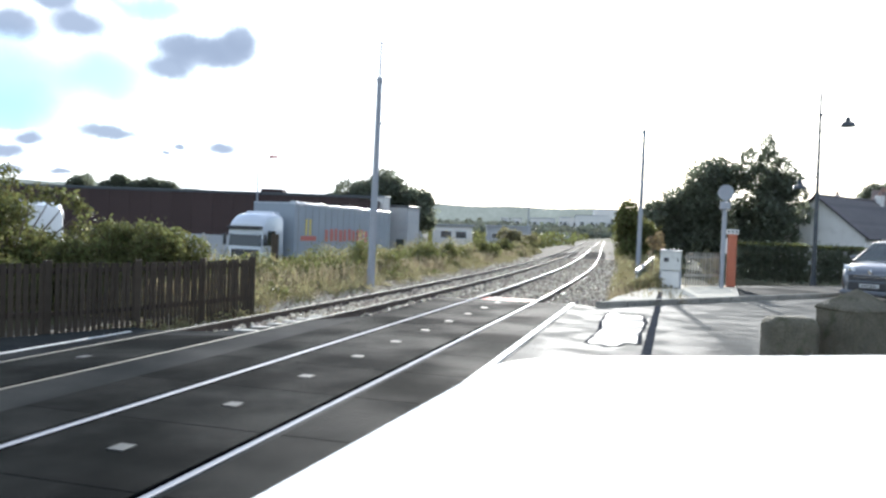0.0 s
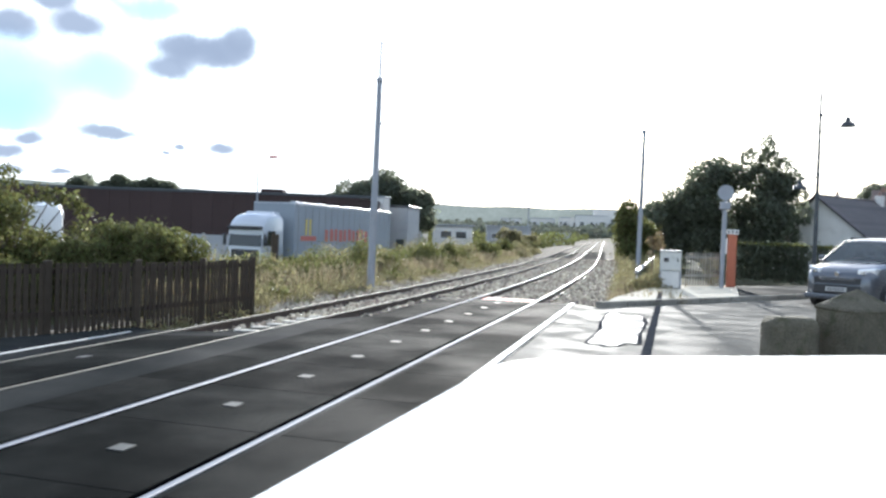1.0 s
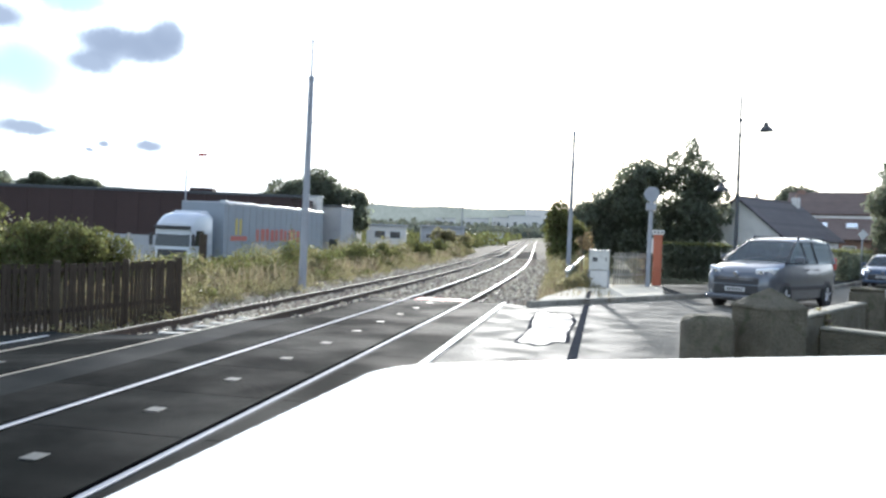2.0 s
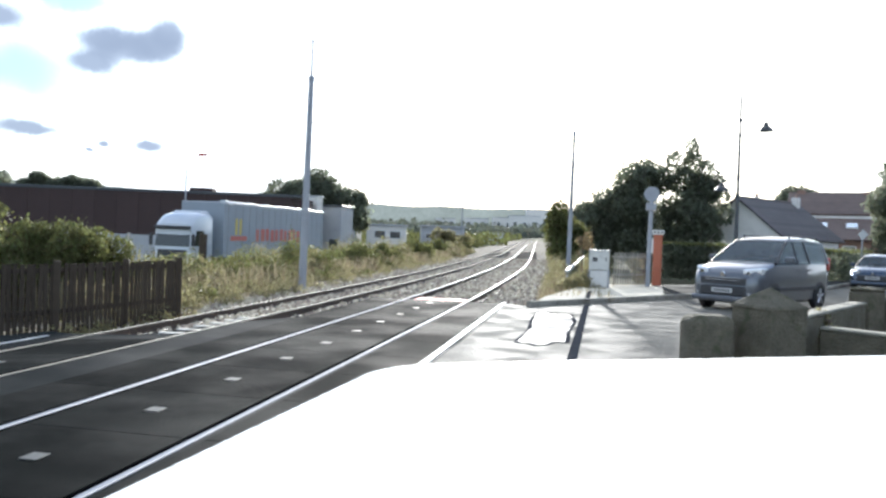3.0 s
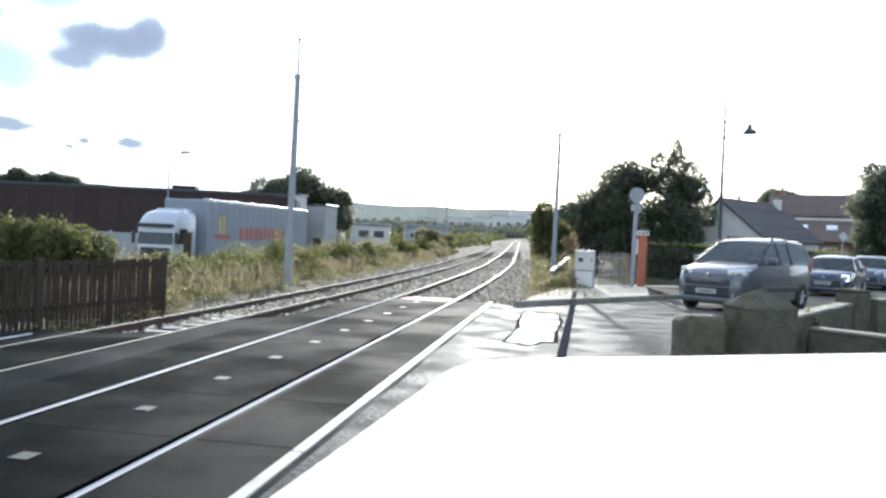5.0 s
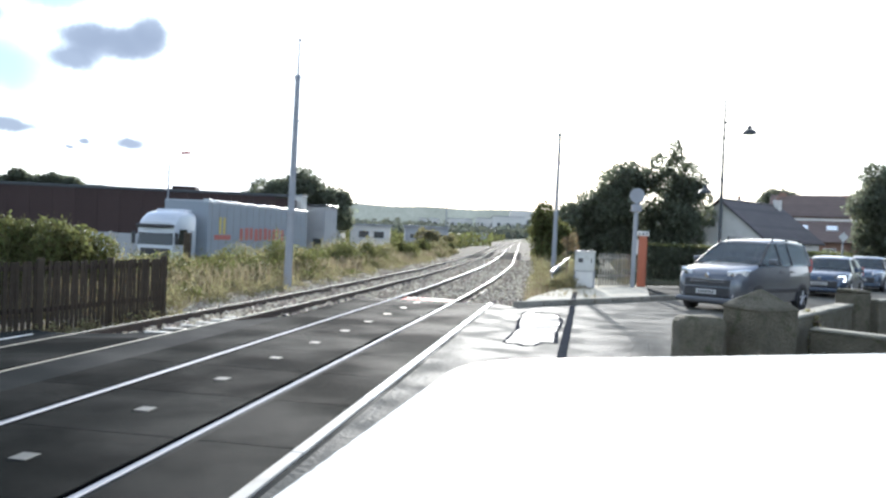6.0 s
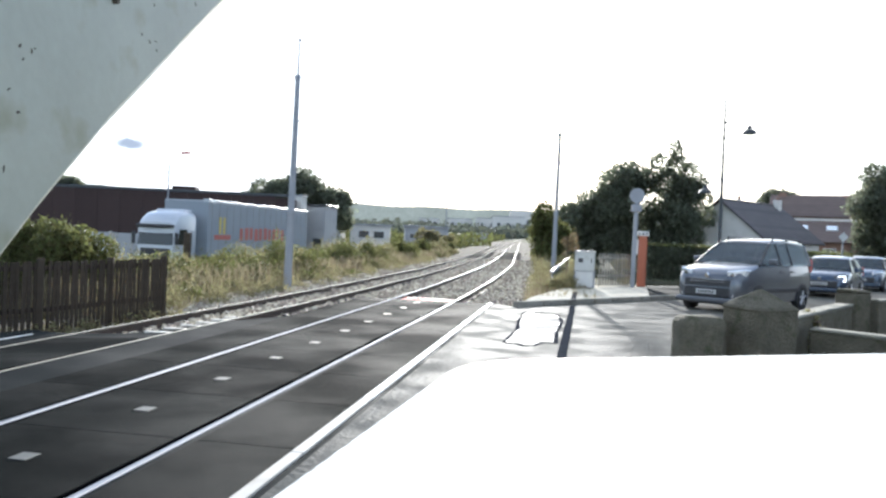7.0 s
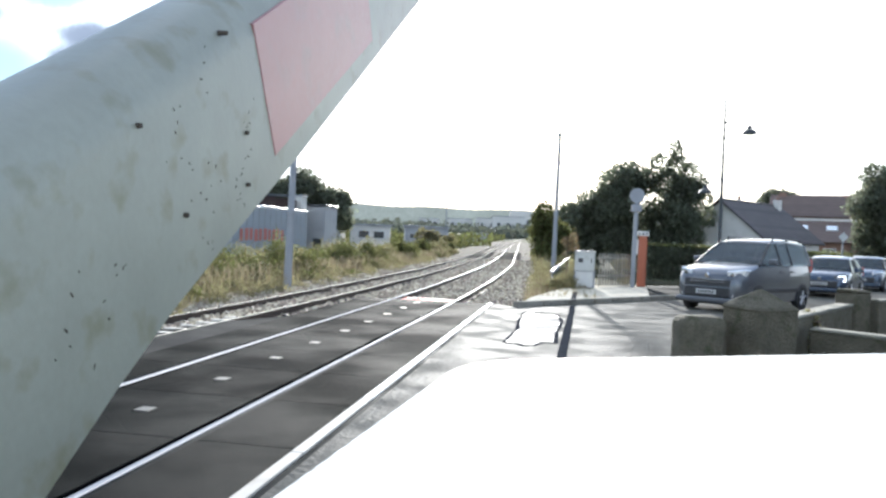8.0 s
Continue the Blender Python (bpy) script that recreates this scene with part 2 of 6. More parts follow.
# ---- mesh helpers ----
def part(name, bm, material, parent=None, label="", smooth=False):
    """Link a bmesh as one mesh object under its thing or part."""
    me = bpy.data.meshes.new(name)
    bm.normal_update()
    bm.to_mesh(me)
    bm.free()
    me.materials.append(material)
    if smooth:
        for p in me.polygons:
            p.use_smooth = True
    ob = new(name, me)
    ob.parent = parent
    return tagged(ob, label) if label else ob


def empty(name, m=None, label="", category="", group="", kind=""):
    ob = new(name)
    ob.empty_display_size = 0.2
    ob.matrix_world = m or Matrix()
    return tagged(ob, label, category, group, kind)


def box_bm(x0, y0, z0, x1, y1, z1, bevel=0.0, bm=None, seg=1):
    b = bmesh.new()
    bmesh.ops.create_cube(b, size=1.0, matrix=Matrix.Translation(((x0 + x1) / 2, (y0 + y1) / 2, (z0 + z1) / 2)) @ Matrix.Diagonal((x1 - x0, y1 - y0, z1 - z0, 1)))
    if bevel:
        bmesh.ops.bevel(b, geom=b.edges[:], offset=bevel, segments=seg, profile=0.5, affect="EDGES")
    if bm is None:
        return b
    return join(bm, b)


def join(bm, b, m=None):
    if m is not None:
        bmesh.ops.transform(b, matrix=m, verts=b.verts[:])
    me = bpy.data.meshes.new("tmp")
    b.to_mesh(me)
    b.free()
    bm.from_mesh(me)
    bpy.data.meshes.remove(me)
    return bm


def tube_bm(p, q, r0, r1=None, seg=10, bm=None):
    """A tapered rod from p to q."""
    b = bmesh.new()
    p, q = Vector(p), Vector(q)
    d = q - p
    r1 = r0 if r1 is None else r1
    bmesh.ops.create_cone(b, cap_ends=True, segments=seg, radius1=r0, radius2=r1, depth=d.length,
                          matrix=Matrix.Translation((p + q) / 2) @ d.to_track_quat("Z", "Y").to_matrix().to_4x4())
    return b if bm is None else join(bm, b)


def prism_bm(outline, z0, z1, bevel=0.0):
    """An upright prism over an outline in plan."""
    b = bmesh.new()
    f = b.faces.new([b.verts.new((x, y, z0)) for x, y in outline])
    r = bmesh.ops.extrude_face_region(b, geom=[f])
    bmesh.ops.translate(b, vec=(0, 0, z1 - z0), verts=[v for v in r["geom"] if isinstance(v, bmesh.types.BMVert)])
    bmesh.ops.recalc_face_normals(b, faces=b.faces[:])
    if bevel:
        bmesh.ops.bevel(b, geom=b.edges[:], offset=bevel, segments=1, affect="EDGES")
    return b


def profile_bm(outline, x0, x1):
    """A prism over an outline in the y-z plane, from x0 to x1."""
    b = prism_bm(outline, 0, 1)
    for v in b.verts:
        y, z, k = v.co
        v.co = (x0 + (x1 - x0) * k, y, z)
    bmesh.ops.recalc_face_normals(b, faces=b.faces[:])
    return b


def mesh_object(name, verts, faces, material, parent=None, smooth=False):
    me = bpy.data.meshes.new(name)
    me.from_pydata(verts, [], faces)
    me.materials.append(material)
    if smooth:
        for p in me.polygons:
            p.use_smooth = True
    ob = new(name, me)
    ob.parent = parent
    return ob


# ---- railway line in plan: straight, then a gentle bend to the left, then straight ----
def track_point(s, offset):
    """Plan point at distance s along the line, offset to the right of the first track's axis."""
    R0, start, end = 650.0, 15.0, 55.0
    if s <= start:
        x, y, a = 0.0, s, 0.0
    else:
        a = (min(s, end) - start) / R0
        x, y = -R0 * (1 - math.cos(a)), start + R0 * math.sin(a)
        if s > end:
            x, y = x - (s - end) * math.sin(a), y + (s - end) * math.cos(a)
    return AXIS + x + offset * math.cos(a), y + offset * math.sin(a), a


AXIS, SPACING, HALF = -3.42, 2.90, 0.74     # first track's axis, distance to the second track's, half the rails' distance
CANT = 0.066                                # the second track leans outwards, and the ground beyond falls with it


def smooth_step(a, b, v):
    k = min(1.0, max(0.0, (v - a) / (b - a)))
    return k * k * (3 - 2 * k)


def cant(o):
    """How far the surface lies lower beyond the second track's inner rail, at an offset from the first track's axis."""
    return CANT * min(max(0.0, HALF - SPACING - o), 2.2)


def rise(y):
    """The line climbs gently in the distance."""
    return 0.0055 * min(max(0.0, y - 70.0), 400.0)


def ground_height(x, y):
    z = -0.22 + rise(y)
    tx = track_point(min(max(y, -200), 600), 0)[0]
    left = smooth_step(6.5, 13.0, tx - x) * smooth_step(13, 20, y)
    z -= 0.9 * left + 0.2 * smooth_step(1.8, 4.0, tx - x)
    r = math.hypot(x, y)
    if r > 60 and y > -100:
        hill = smooth_step(260, 900, r) * (22 + 5 * math.sin(x * 0.0031 + 1.0) + 3 * math.sin(x * 0.011))
        z += hill * smooth_step(-200, 200, y)
    return z


def build_ground():
    steps = [0.0]
    d = 1.0
    while steps[-1] < 3200:
        steps.append(steps[-1] + d)
        d = 1.0 if steps[-1] < 26 else d * 1.13
    axis_x = [-v for v in reversed(steps[1:])] + steps
    n = len(axis_x)
    verts = [(x, y, ground_height(x, y)) for y in axis_x for x in axis_x]
    faces = [(j * n + i, j * n + i + 1, (j + 1) * n + i + 1, (j + 1) * n + i) for j in range(n - 1) for i in range(n - 1)]
    tagged(mesh_object("ground", verts, faces, GROUND, smooth=True), "dry earth with sparse grass reaching to low hills", "ground", kind="structure")


build_ground()

# ---- road over the railway ----
ROAD = ((-16, 1.5), (-9.3, 7.6), (-8.55, 9.3), (-8.05, 10.6), (-7.1, 10.25), (-6.3, 10.2), (-4.9, 13.4), (-2.9, 18.0), (-1.75, 18.5), (-1.1, 17.75), (3.5, 23.9), (9.0, 31.3), (22.6, 60),
        (41, 54), (15.5, 24.5), (5.2, 12.4), (0.95, 8.1), (-0.5, 1.4), (-0.9, -9), (-16, -16))


def build_road():
    road = empty("road", label="dark asphalt road crossing the railway", category="road", kind="structure")
    b = prism_bm(ROAD, -0.45, 0.0)
    for x in (HALF - SPACING, HALF - SPACING - 2.2):
        bmesh.ops.bisect_plane(b, geom=b.verts[:] + b.edges[:] + b.faces[:], plane_co=(AXIS + x, 0, 0), plane_no=(1, 0, 0))
    for v in b.verts:
        v.co.z -= cant(v.co.x - AXIS)
    part("carriageway", b, ASPHALT, road)
    # the paler, worn approach beside the first track
    b = prism_bm(((-1.7, 2.0), (-1.7, 17.9), (-1.15, 17.6), (3.4, 23.75), (8.95, 31.2), (22.2, 59), (40, 54), (15.2, 24.6), (5.0, 12.5), (0.8, 8.2), (-0.55, 2.0)), -0.02, 0.006)
    part("approach", b, OLD_ASPHALT, road, "worn grey asphalt polished by tyres")
    # a smooth patch with its tar seam, and a painted strip of shadow
    out = []
    for i in range(26):
        a = 2 * math.pi * i / 26
        ex = 1.0 + 0.09 * math.sin(3 * a + 1) + 0.06 * math.sin(7 * a)
        out.append((-0.52 + 0.44 * ex * max(-0.85, min(0.85, math.cos(a) * 1.2)), 14.0 + 2.9 * ex * max(-0.85, min(0.85, math.sin(a) * 1.2))))
    part("patch", prism_bm(out, 0.0, 0.011), SMOOTH_PATCH, road, "smooth pale repair patch")
    edge = bmesh.new()
    for (xa, ya), (xb, yb) in zip(out, out[1:] + out[:1]):
        dx, dy = xb - xa, yb - ya
        k = 0.5 * (0.05 + 0.025 * math.sin(xa * 31 + ya * 7)) / math.hypot(dx, dy)
        q = prism_bm([(xa - dy * k, ya + dx * k), (xa + dy * k, ya - dx * k), (xb + dy * k, yb - dx * k), (xb - dy * k, yb + dx * k)], 0.0, 0.014)
        join(edge, q)
    part("tar_seam", edge, TAR_AND_SHADE, road, "wavy black tar seam round a patch")
    # a thin cast shadow, painted as dark strips on road and pavement
    for y0, y1, z in ((6.5, 19.0, 0.012), (19.2, 22.6, PAVE_Z + 0.006)):
        n = 18
        side = [(0.0215 * (y0 + (y1 - y0) * i / n) - 0.27 + 0.003 * math.sin(i * 1.7), y0 + (y1 - y0) * i / n) for i in range(n + 1)]
        strip = [(x - 0.065, y) for x, y in side] + [(x + 0.065 + 0.003 * math.sin(y * 3), y) for x, y in reversed(side)]
        part("tar_strip", prism_bm(strip, z - 0.012, z), TAR_AND_SHADE, road, "dark strip painted as a thin cast shadow")


PAVE_Z = 0.125
SMOOTH_PATCH = mat("smooth_concrete", (0.24, 0.23, 0.2), 0.56, spec=0.45, matte=0.74, polish=0.16, world=True, vary=0.2, scale=1.6, fine=40, bump=0.3, dist=0.004, stain=(0.07, 0.07, 0.065), stain_amount=0.8)
build_road()


def build_pavement():
    pav = empty("pavement", label="pale pavement with a raised kerb beside the road", category="pavement", kind="structure")
    part("surface", prism_bm(((-1.0, 17.95), (2.3, 22.5), (2.75, 28.15), (0.2, 26.2), (-0.9, 19.6)), -0.25, PAVE_Z), PAVING, pav)
    # dark asphalt colour puts the tree and hedge shade into this part
    part("footway", prism_bm(((2.31, 22.5), (3.5, 24.15), (8.9, 31.55), (22.5, 60), (20.5, 61), (7.6, 33.0), (2.76, 28.15)), -0.25, PAVE_Z), ASPHALT, pav, "footway coloured dark as asphalt for tree and hedge shade")
    a, b = Vector((-1.12, 17.72)), Vector((3.5, 23.9))
    n = 8
    for i in range(n + 26):
        if i == 17:
            a = a.lerp(b, 17 / n) - Vector((0.431, 0.903)) * 17 * 7.717 / n
            b = a + Vector((0.431, 0.903)) * 7.717
        p = a.lerp(b, i / n)
        d = (b - a).normalized()
        q = p + d * ((b - a).length / n - 0.012)
        s = Vector((-d.y, d.x)) * 0.16
        part("kerbstone", prism_bm([(p.x, p.y), (q.x, q.y), (q.x + s.x, q.y + s.y), (p.x + s.x, p.y + s.y)], -0.2, PAVE_Z + 0.008, 0.016), KERB, pav)


KERB = mat("worn_kerb", (0.25, 0.235, 0.2), 0.85, matte=0.7, vary=0.3, scale=3, fine=50, bump=0.4, dist=0.005, stain=(0.09, 0.085, 0.07), stain_amount=0.6, per_object=0.15)
PAVING = mat("sandy_paving", (0.56, 0.5, 0.39), 0.85, matte=0.7, vary=0.25, scale=1.5, fine=40, bump=0.5, dist=0.006, stain=(0.2, 0.19, 0.14), stain_amount=0.6)
build_pavement()


# ---- railway ----
def rail_sweep(name, offset, s0, s1, parent, head, bright):
    """A rail with head, web and foot; the worn top is a mesh of its own."""
    prof = [(-0.07, -0.17), (0.07, -0.17), (0.07, -0.155), (0.012, -0.135), (0.012, -0.045), (0.034, -0.035), (0.034, -0.004), (-0.034, -0.004), (-0.034, -0.035), (-0.012, -0.045), (-0.012, -0.135), (-0.07, -0.155)]
    top = [(-bright, -0.012), (bright, -0.012), (bright, 0.006), (bright - 0.008, 0.014), (8e-3 - bright, 0.014), (-bright, 0.006)]
    stops = []
    s = s0
    while s < s1:
        stops.append(s)
        s += 1.0 if s < 60 else 4.0
    rails = []
    for nm, pr, ma in ((name, prof, RUST), ("running_surface", top, head)):
        verts, faces, k = [], [], len(pr)
        for s in stops:
            x, y, a = track_point(s, offset)
            for u, z in pr:
                verts.append((x + u * math.cos(a), y + u * math.sin(a), z + rise(y) - cant(offset)))
        for j in range(len(stops) - 1):
            for i in range(k):
                faces.append((j * k + i, j * k + (i + 1) % k, (j + 1) * k + (i + 1) % k, (j + 1) * k + i))
        faces.append(tuple(reversed(range(k))))
        rails.append(mesh_object(nm, verts, faces, ma, rails[0] if rails else parent))
    return rails[0]


def build_track(name, offset, s_ballast, label, head, bright):
    track = empty(name, label=label, category="railway track", kind="structure")
    rail_sweep("rail", offset - HALF, -14, 420, track, head, bright)
    rail_sweep("rail", offset + HALF, -14, 420, track, head, bright)
    sleeper = None
    s = s_ballast
    i = 0
    while i < 130:
        x, y, a = track_point(s, offset)
        if sleeper is None:
            sleeper = part("sleeper", box_bm(-1.25, -0.13, -0.34, 1.25, 0.13, -0.165, 0.02), SLEEPER, track)
            clip = bmesh.new()
            for e in (-HALF, HALF):
                for k in (-0.1, 0.1):
                    box_bm(e + k - 0.035, -0.06, -0.165, e + k + 0.035, 0.06, -0.12, 0.01, clip)
            clips = part("rail_clips", clip, PLATE, sleeper)
            sl, cl = sleeper, clips
        else:
            sl = new("sleeper", sleeper.data); sl.parent = track
            cl = new("rail_clips", clips.data); cl.parent = sl
        sl.matrix_local = pose(x, y, rise(y) - cant(offset), 0, -math.degrees(math.atan(CANT)) if offset else 0, math.degrees(a))
        s += 0.6
        i += 1
    return track


track_a = build_track("railway_track_near", 0.0, 18.2, "single track of polished rails on concrete sleepers", RAIL_HEAD, 0.024)
track_b = build_track("railway_track_far", -SPACING, 10.2, "second track of rusty rails on concrete sleepers", DULL_HEAD, 0.009)


def build_ballast():
    """Crushed stone over both tracks beyond the crossing, in one mesh of many loose stones."""
    rng = np.random.default_rng(5)
    verts, faces = [], []
    base = [(-1, -1, -1), (1, -1, -1), (1, 1, -1), (-1, 1, -1), (-0.7, -0.7, 1), (0.7, -0.7, 1), (0.7, 0.7, 1), (-0.7, 0.7, 1)]
    quads = [(0, 1, 5, 4), (1, 2, 6, 5), (2, 3, 7, 6), (3, 0, 4, 7), (4, 5, 6, 7)]
    bed_v, bed_f = [], []
    stops = [8.5 + 1.0 * i for i in range(60)] + [70 + 8 * i for i in range(44)]
    cross = (-8.2, -5.9, -4.6, -2.16, -1.5, 1.5, 3.0, 3.9)
    for j, s in enumerate(stops):
        for o in cross:
            x, y, a = track_point(s, o)
            bed_v.append((x, y, rise(y) - cant(o) + (-0.2 if -6.0 < o < 2.6 else (-0.22 if o > 0 else -0.32))))
    k = len(cross)
    for j in range(len(stops) - 1):
        for i in range(k - 1):
            bed_f.append((j * k + i, j * k + i + 1, (j + 1) * k + i + 1, (j + 1) * k + i))
    bed = tagged(mesh_object("ballast_bed", bed_v, bed_f, BALLAST_BED), "bed of grey crushed stone under the tracks", "ballast", kind="structure")
    n = 0
    while n < 17000:
        s = 9.0 + 55 * rng.random() ** 1.9
        o = rng.uniform(-5.9, 2.4)
        x, y, a = track_point(s, o)
        if inside_road(x, y):
            continue
        z = -0.17 + rng.uniform(-0.02, 0.03) - cant(o)
        r = rng.uniform(0.02, 0.042) * (1.0 + s / 60)
        sc = rng.uniform(0.7, 1.3, 3) * r
        c, t = math.cos(rng.uniform(0, 6.28)), rng.uniform(-0.4, 0.4)
        sn = math.sqrt(1 - c * c)
        q = len(verts)
        for bx, by, bz in base:
            px, py, pz = bx * sc[0], by * sc[1], bz * sc[2] + bx * t * sc[0]
            verts.append((x + px * c - py * sn, y + px * sn + py * c, z + pz))
        faces += [tuple(q + v for v in f) for f in quads]
        n += 1
    tagged(mesh_object("ballast_stones", verts, faces, STONES), "loose grey and brown crushed stones", "ballast", kind="stuff")


def inside_road(x, y):
    c = False
    for i in range(len(ROAD)):
        (x0, y0), (x1, y1) = ROAD[i], ROAD[i - 1]
        if (y0 > y) != (y1 > y) and x < (x1 - x0) * (y - y0) / (y1 - y0) + x0:
            c = not c
    return c


BALLAST_BED = mat("ballast_bed", (0.085, 0.076, 0.06), 0.95, spec=0.05, vary=0.4, scale=3, fine=22, bump=1.0, dist=0.05)
build_ballast()


def build_crossing():
    cross = empty("crossing_deck", label="dark rubber crossing panels between and beside the rails", category="crossing deck", kind="structure")
    inner = part("panel", ribbed(-HALF + 0.082, HALF - 0.082), RUBBER, cross)
    plate = part("lifting_plate", box_bm(-0.065, -0.075, 0, 0.065, 0.075, 0.008, 0.002), PLATE, inner, "small galvanised plate")
    plate.location = (0.0, 0.0, 0.012)
    outer = part("panel", ribbed(HALF + 0.085, 1.568), RUBBER, cross)
    left = part("panel", ribbed(-1.5, -HALF - 0.085), RUBBER, cross)
    first = True
    for i in range(14):
        y = 17.31 + 0.55 - 1.43 * i
        if first:
            a, o, l, pl = inner, outer, left, None
        else:
            a, o, l = new("panel", inner.data), new("panel", outer.data), new("panel", left.data)
            pl = new("lifting_plate", plate.data); pl.parent = a; pl.location = plate.location
            for q in (a, o, l):
                q.parent = cross
        for q in (a, o, l):
            q.location = (AXIS, y - 0.55, 0)
        first = False
    b = part("panel", ribbed(-HALF + 0.082, HALF - 0.082), RUBBER, cross)
    for i in range(10):
        q = b if i == 0 else new("panel", b.data)
        q.parent = cross
        q.matrix_local = pose(AXIS - SPACING, 8.9 - 1.43 * i, -cant(-SPACING), 0, -math.degrees(math.atan(CANT)), 0)
        if i:
            pl = new("lifting_plate", plate.data); pl.parent = q; pl.location = plate.location
    # no gap is cut: flat black strips paint the shade beside each rail
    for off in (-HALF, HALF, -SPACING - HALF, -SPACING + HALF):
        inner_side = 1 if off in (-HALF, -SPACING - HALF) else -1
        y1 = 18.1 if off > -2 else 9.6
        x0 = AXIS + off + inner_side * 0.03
        part("flangeway", box_bm(min(x0, x0 + inner_side * 0.048), -8.0, -0.05 - cant(off), max(x0, x0 + inner_side * 0.048), y1, 0.004 - cant(off)), GROOVE_SHADE, cross, "flat black strip painted as the shade in the flange gap")
    # pale edge beam along the deck and painted end boards
    for i in range(9):
        y1 = 18.35 - i * 1.9
        part("edge_beam", box_bm(-1.85, y1 - 1.888, -0.1, -1.755, y1, 0.022, 0.006), WHITE_PAINT_ROAD if i < 6 else CONCRETE, cross, "white painted edge beam" if i < 6 else "bare concrete edge beam")
    for i in range(3):
        part("end_board", box_bm(AXIS - 0.62, 18.2 + 0.33 * i, -0.1, AXIS + 0.62, 18.34 + 0.33 * i, -0.01, 0.01), RED_PAINT, cross, "faded red and white board")
    # short slabs whose pale colour imitates sun on the sleeper tops
    for i in range(6):
        part("end_slab", box_bm(AXIS - SPACING + 0.26 + 0.03 * i, 10.3 + 0.46 * i, -0.2, AXIS - SPACING + 0.67, 10.4 + 0.46 * i, -0.005, 0.012), LIT_SLEEPER, cross, "worn concrete slab coloured pale as a sunlit sleeper top")
    for i in range(5):
        y1 = 10.1 - i * 1.5
        part("edge_beam", box_bm(-7.74, y1 - 1.49, -0.25, -7.695, y1, -0.128, 0.006), WHITE_PAINT_ROAD, cross, "white painted edge beam")


def ribbed(x0, x1):
    b = box_bm(x0, -0.712, -0.12, x1, 0.712, 0.012, 0.004)
    return b


build_crossing()


# ---- barrier on the near side ----
def build_cabinet():
    cab = empty("barrier_cabinet", label="white lacquered barrier cabinet with a rounded lid", category="barrier cabinet")
    # lid: crowned, its near side lower
    b = box_bm(-0.116, -0.30, -0.12, 0.50, 0.70, 0.0)
    vert_edges = [e for e in b.edges if abs(e.verts[0].co.z - e.verts[1].co.z) > 0.05]
    bmesh.ops.bevel(b, geom=vert_edges, offset=0.075, segments=10, profile=0.5, affect="EDGES")
    top = [e for e in b.edges if all(v.co.z > -0.001 for v in e.verts) and len(e.link_faces) == 2 and any(abs(f.normal.z) < 0.5 for f in e.link_faces)]
    bmesh.ops.bevel(b, geom=top, offset=0.02, segments=5, profile=0.5, affect="EDGES")
    for v in b.verts:
        if v.co.x < 0.0 and v.co.y < 0.3:
            v.co.x -= 0.06
        v.co.z += 0.085 * (max(v.co.x, -0.116) + 0.105)
    lid = part("lid", b, WHITE_LID, cab, smooth=True)
    lid.location = (0, 0, H - 0.11)
    body = part("body", box_bm(-0.075, -0.27, 0.0, 0.47, 0.66, H - 0.13, 0.02), WHITE_LID, cab)
    part("plinth", box_bm(-0.1, -0.3, -0.25, 0.5, 0.7, 0.05, 0.015), CONCRETE, cab, "concrete plinth")
    return cab


build_cabinet()
ARM_X, ARM_Y, ARM_Z = -0.366, -0.43, 0.85


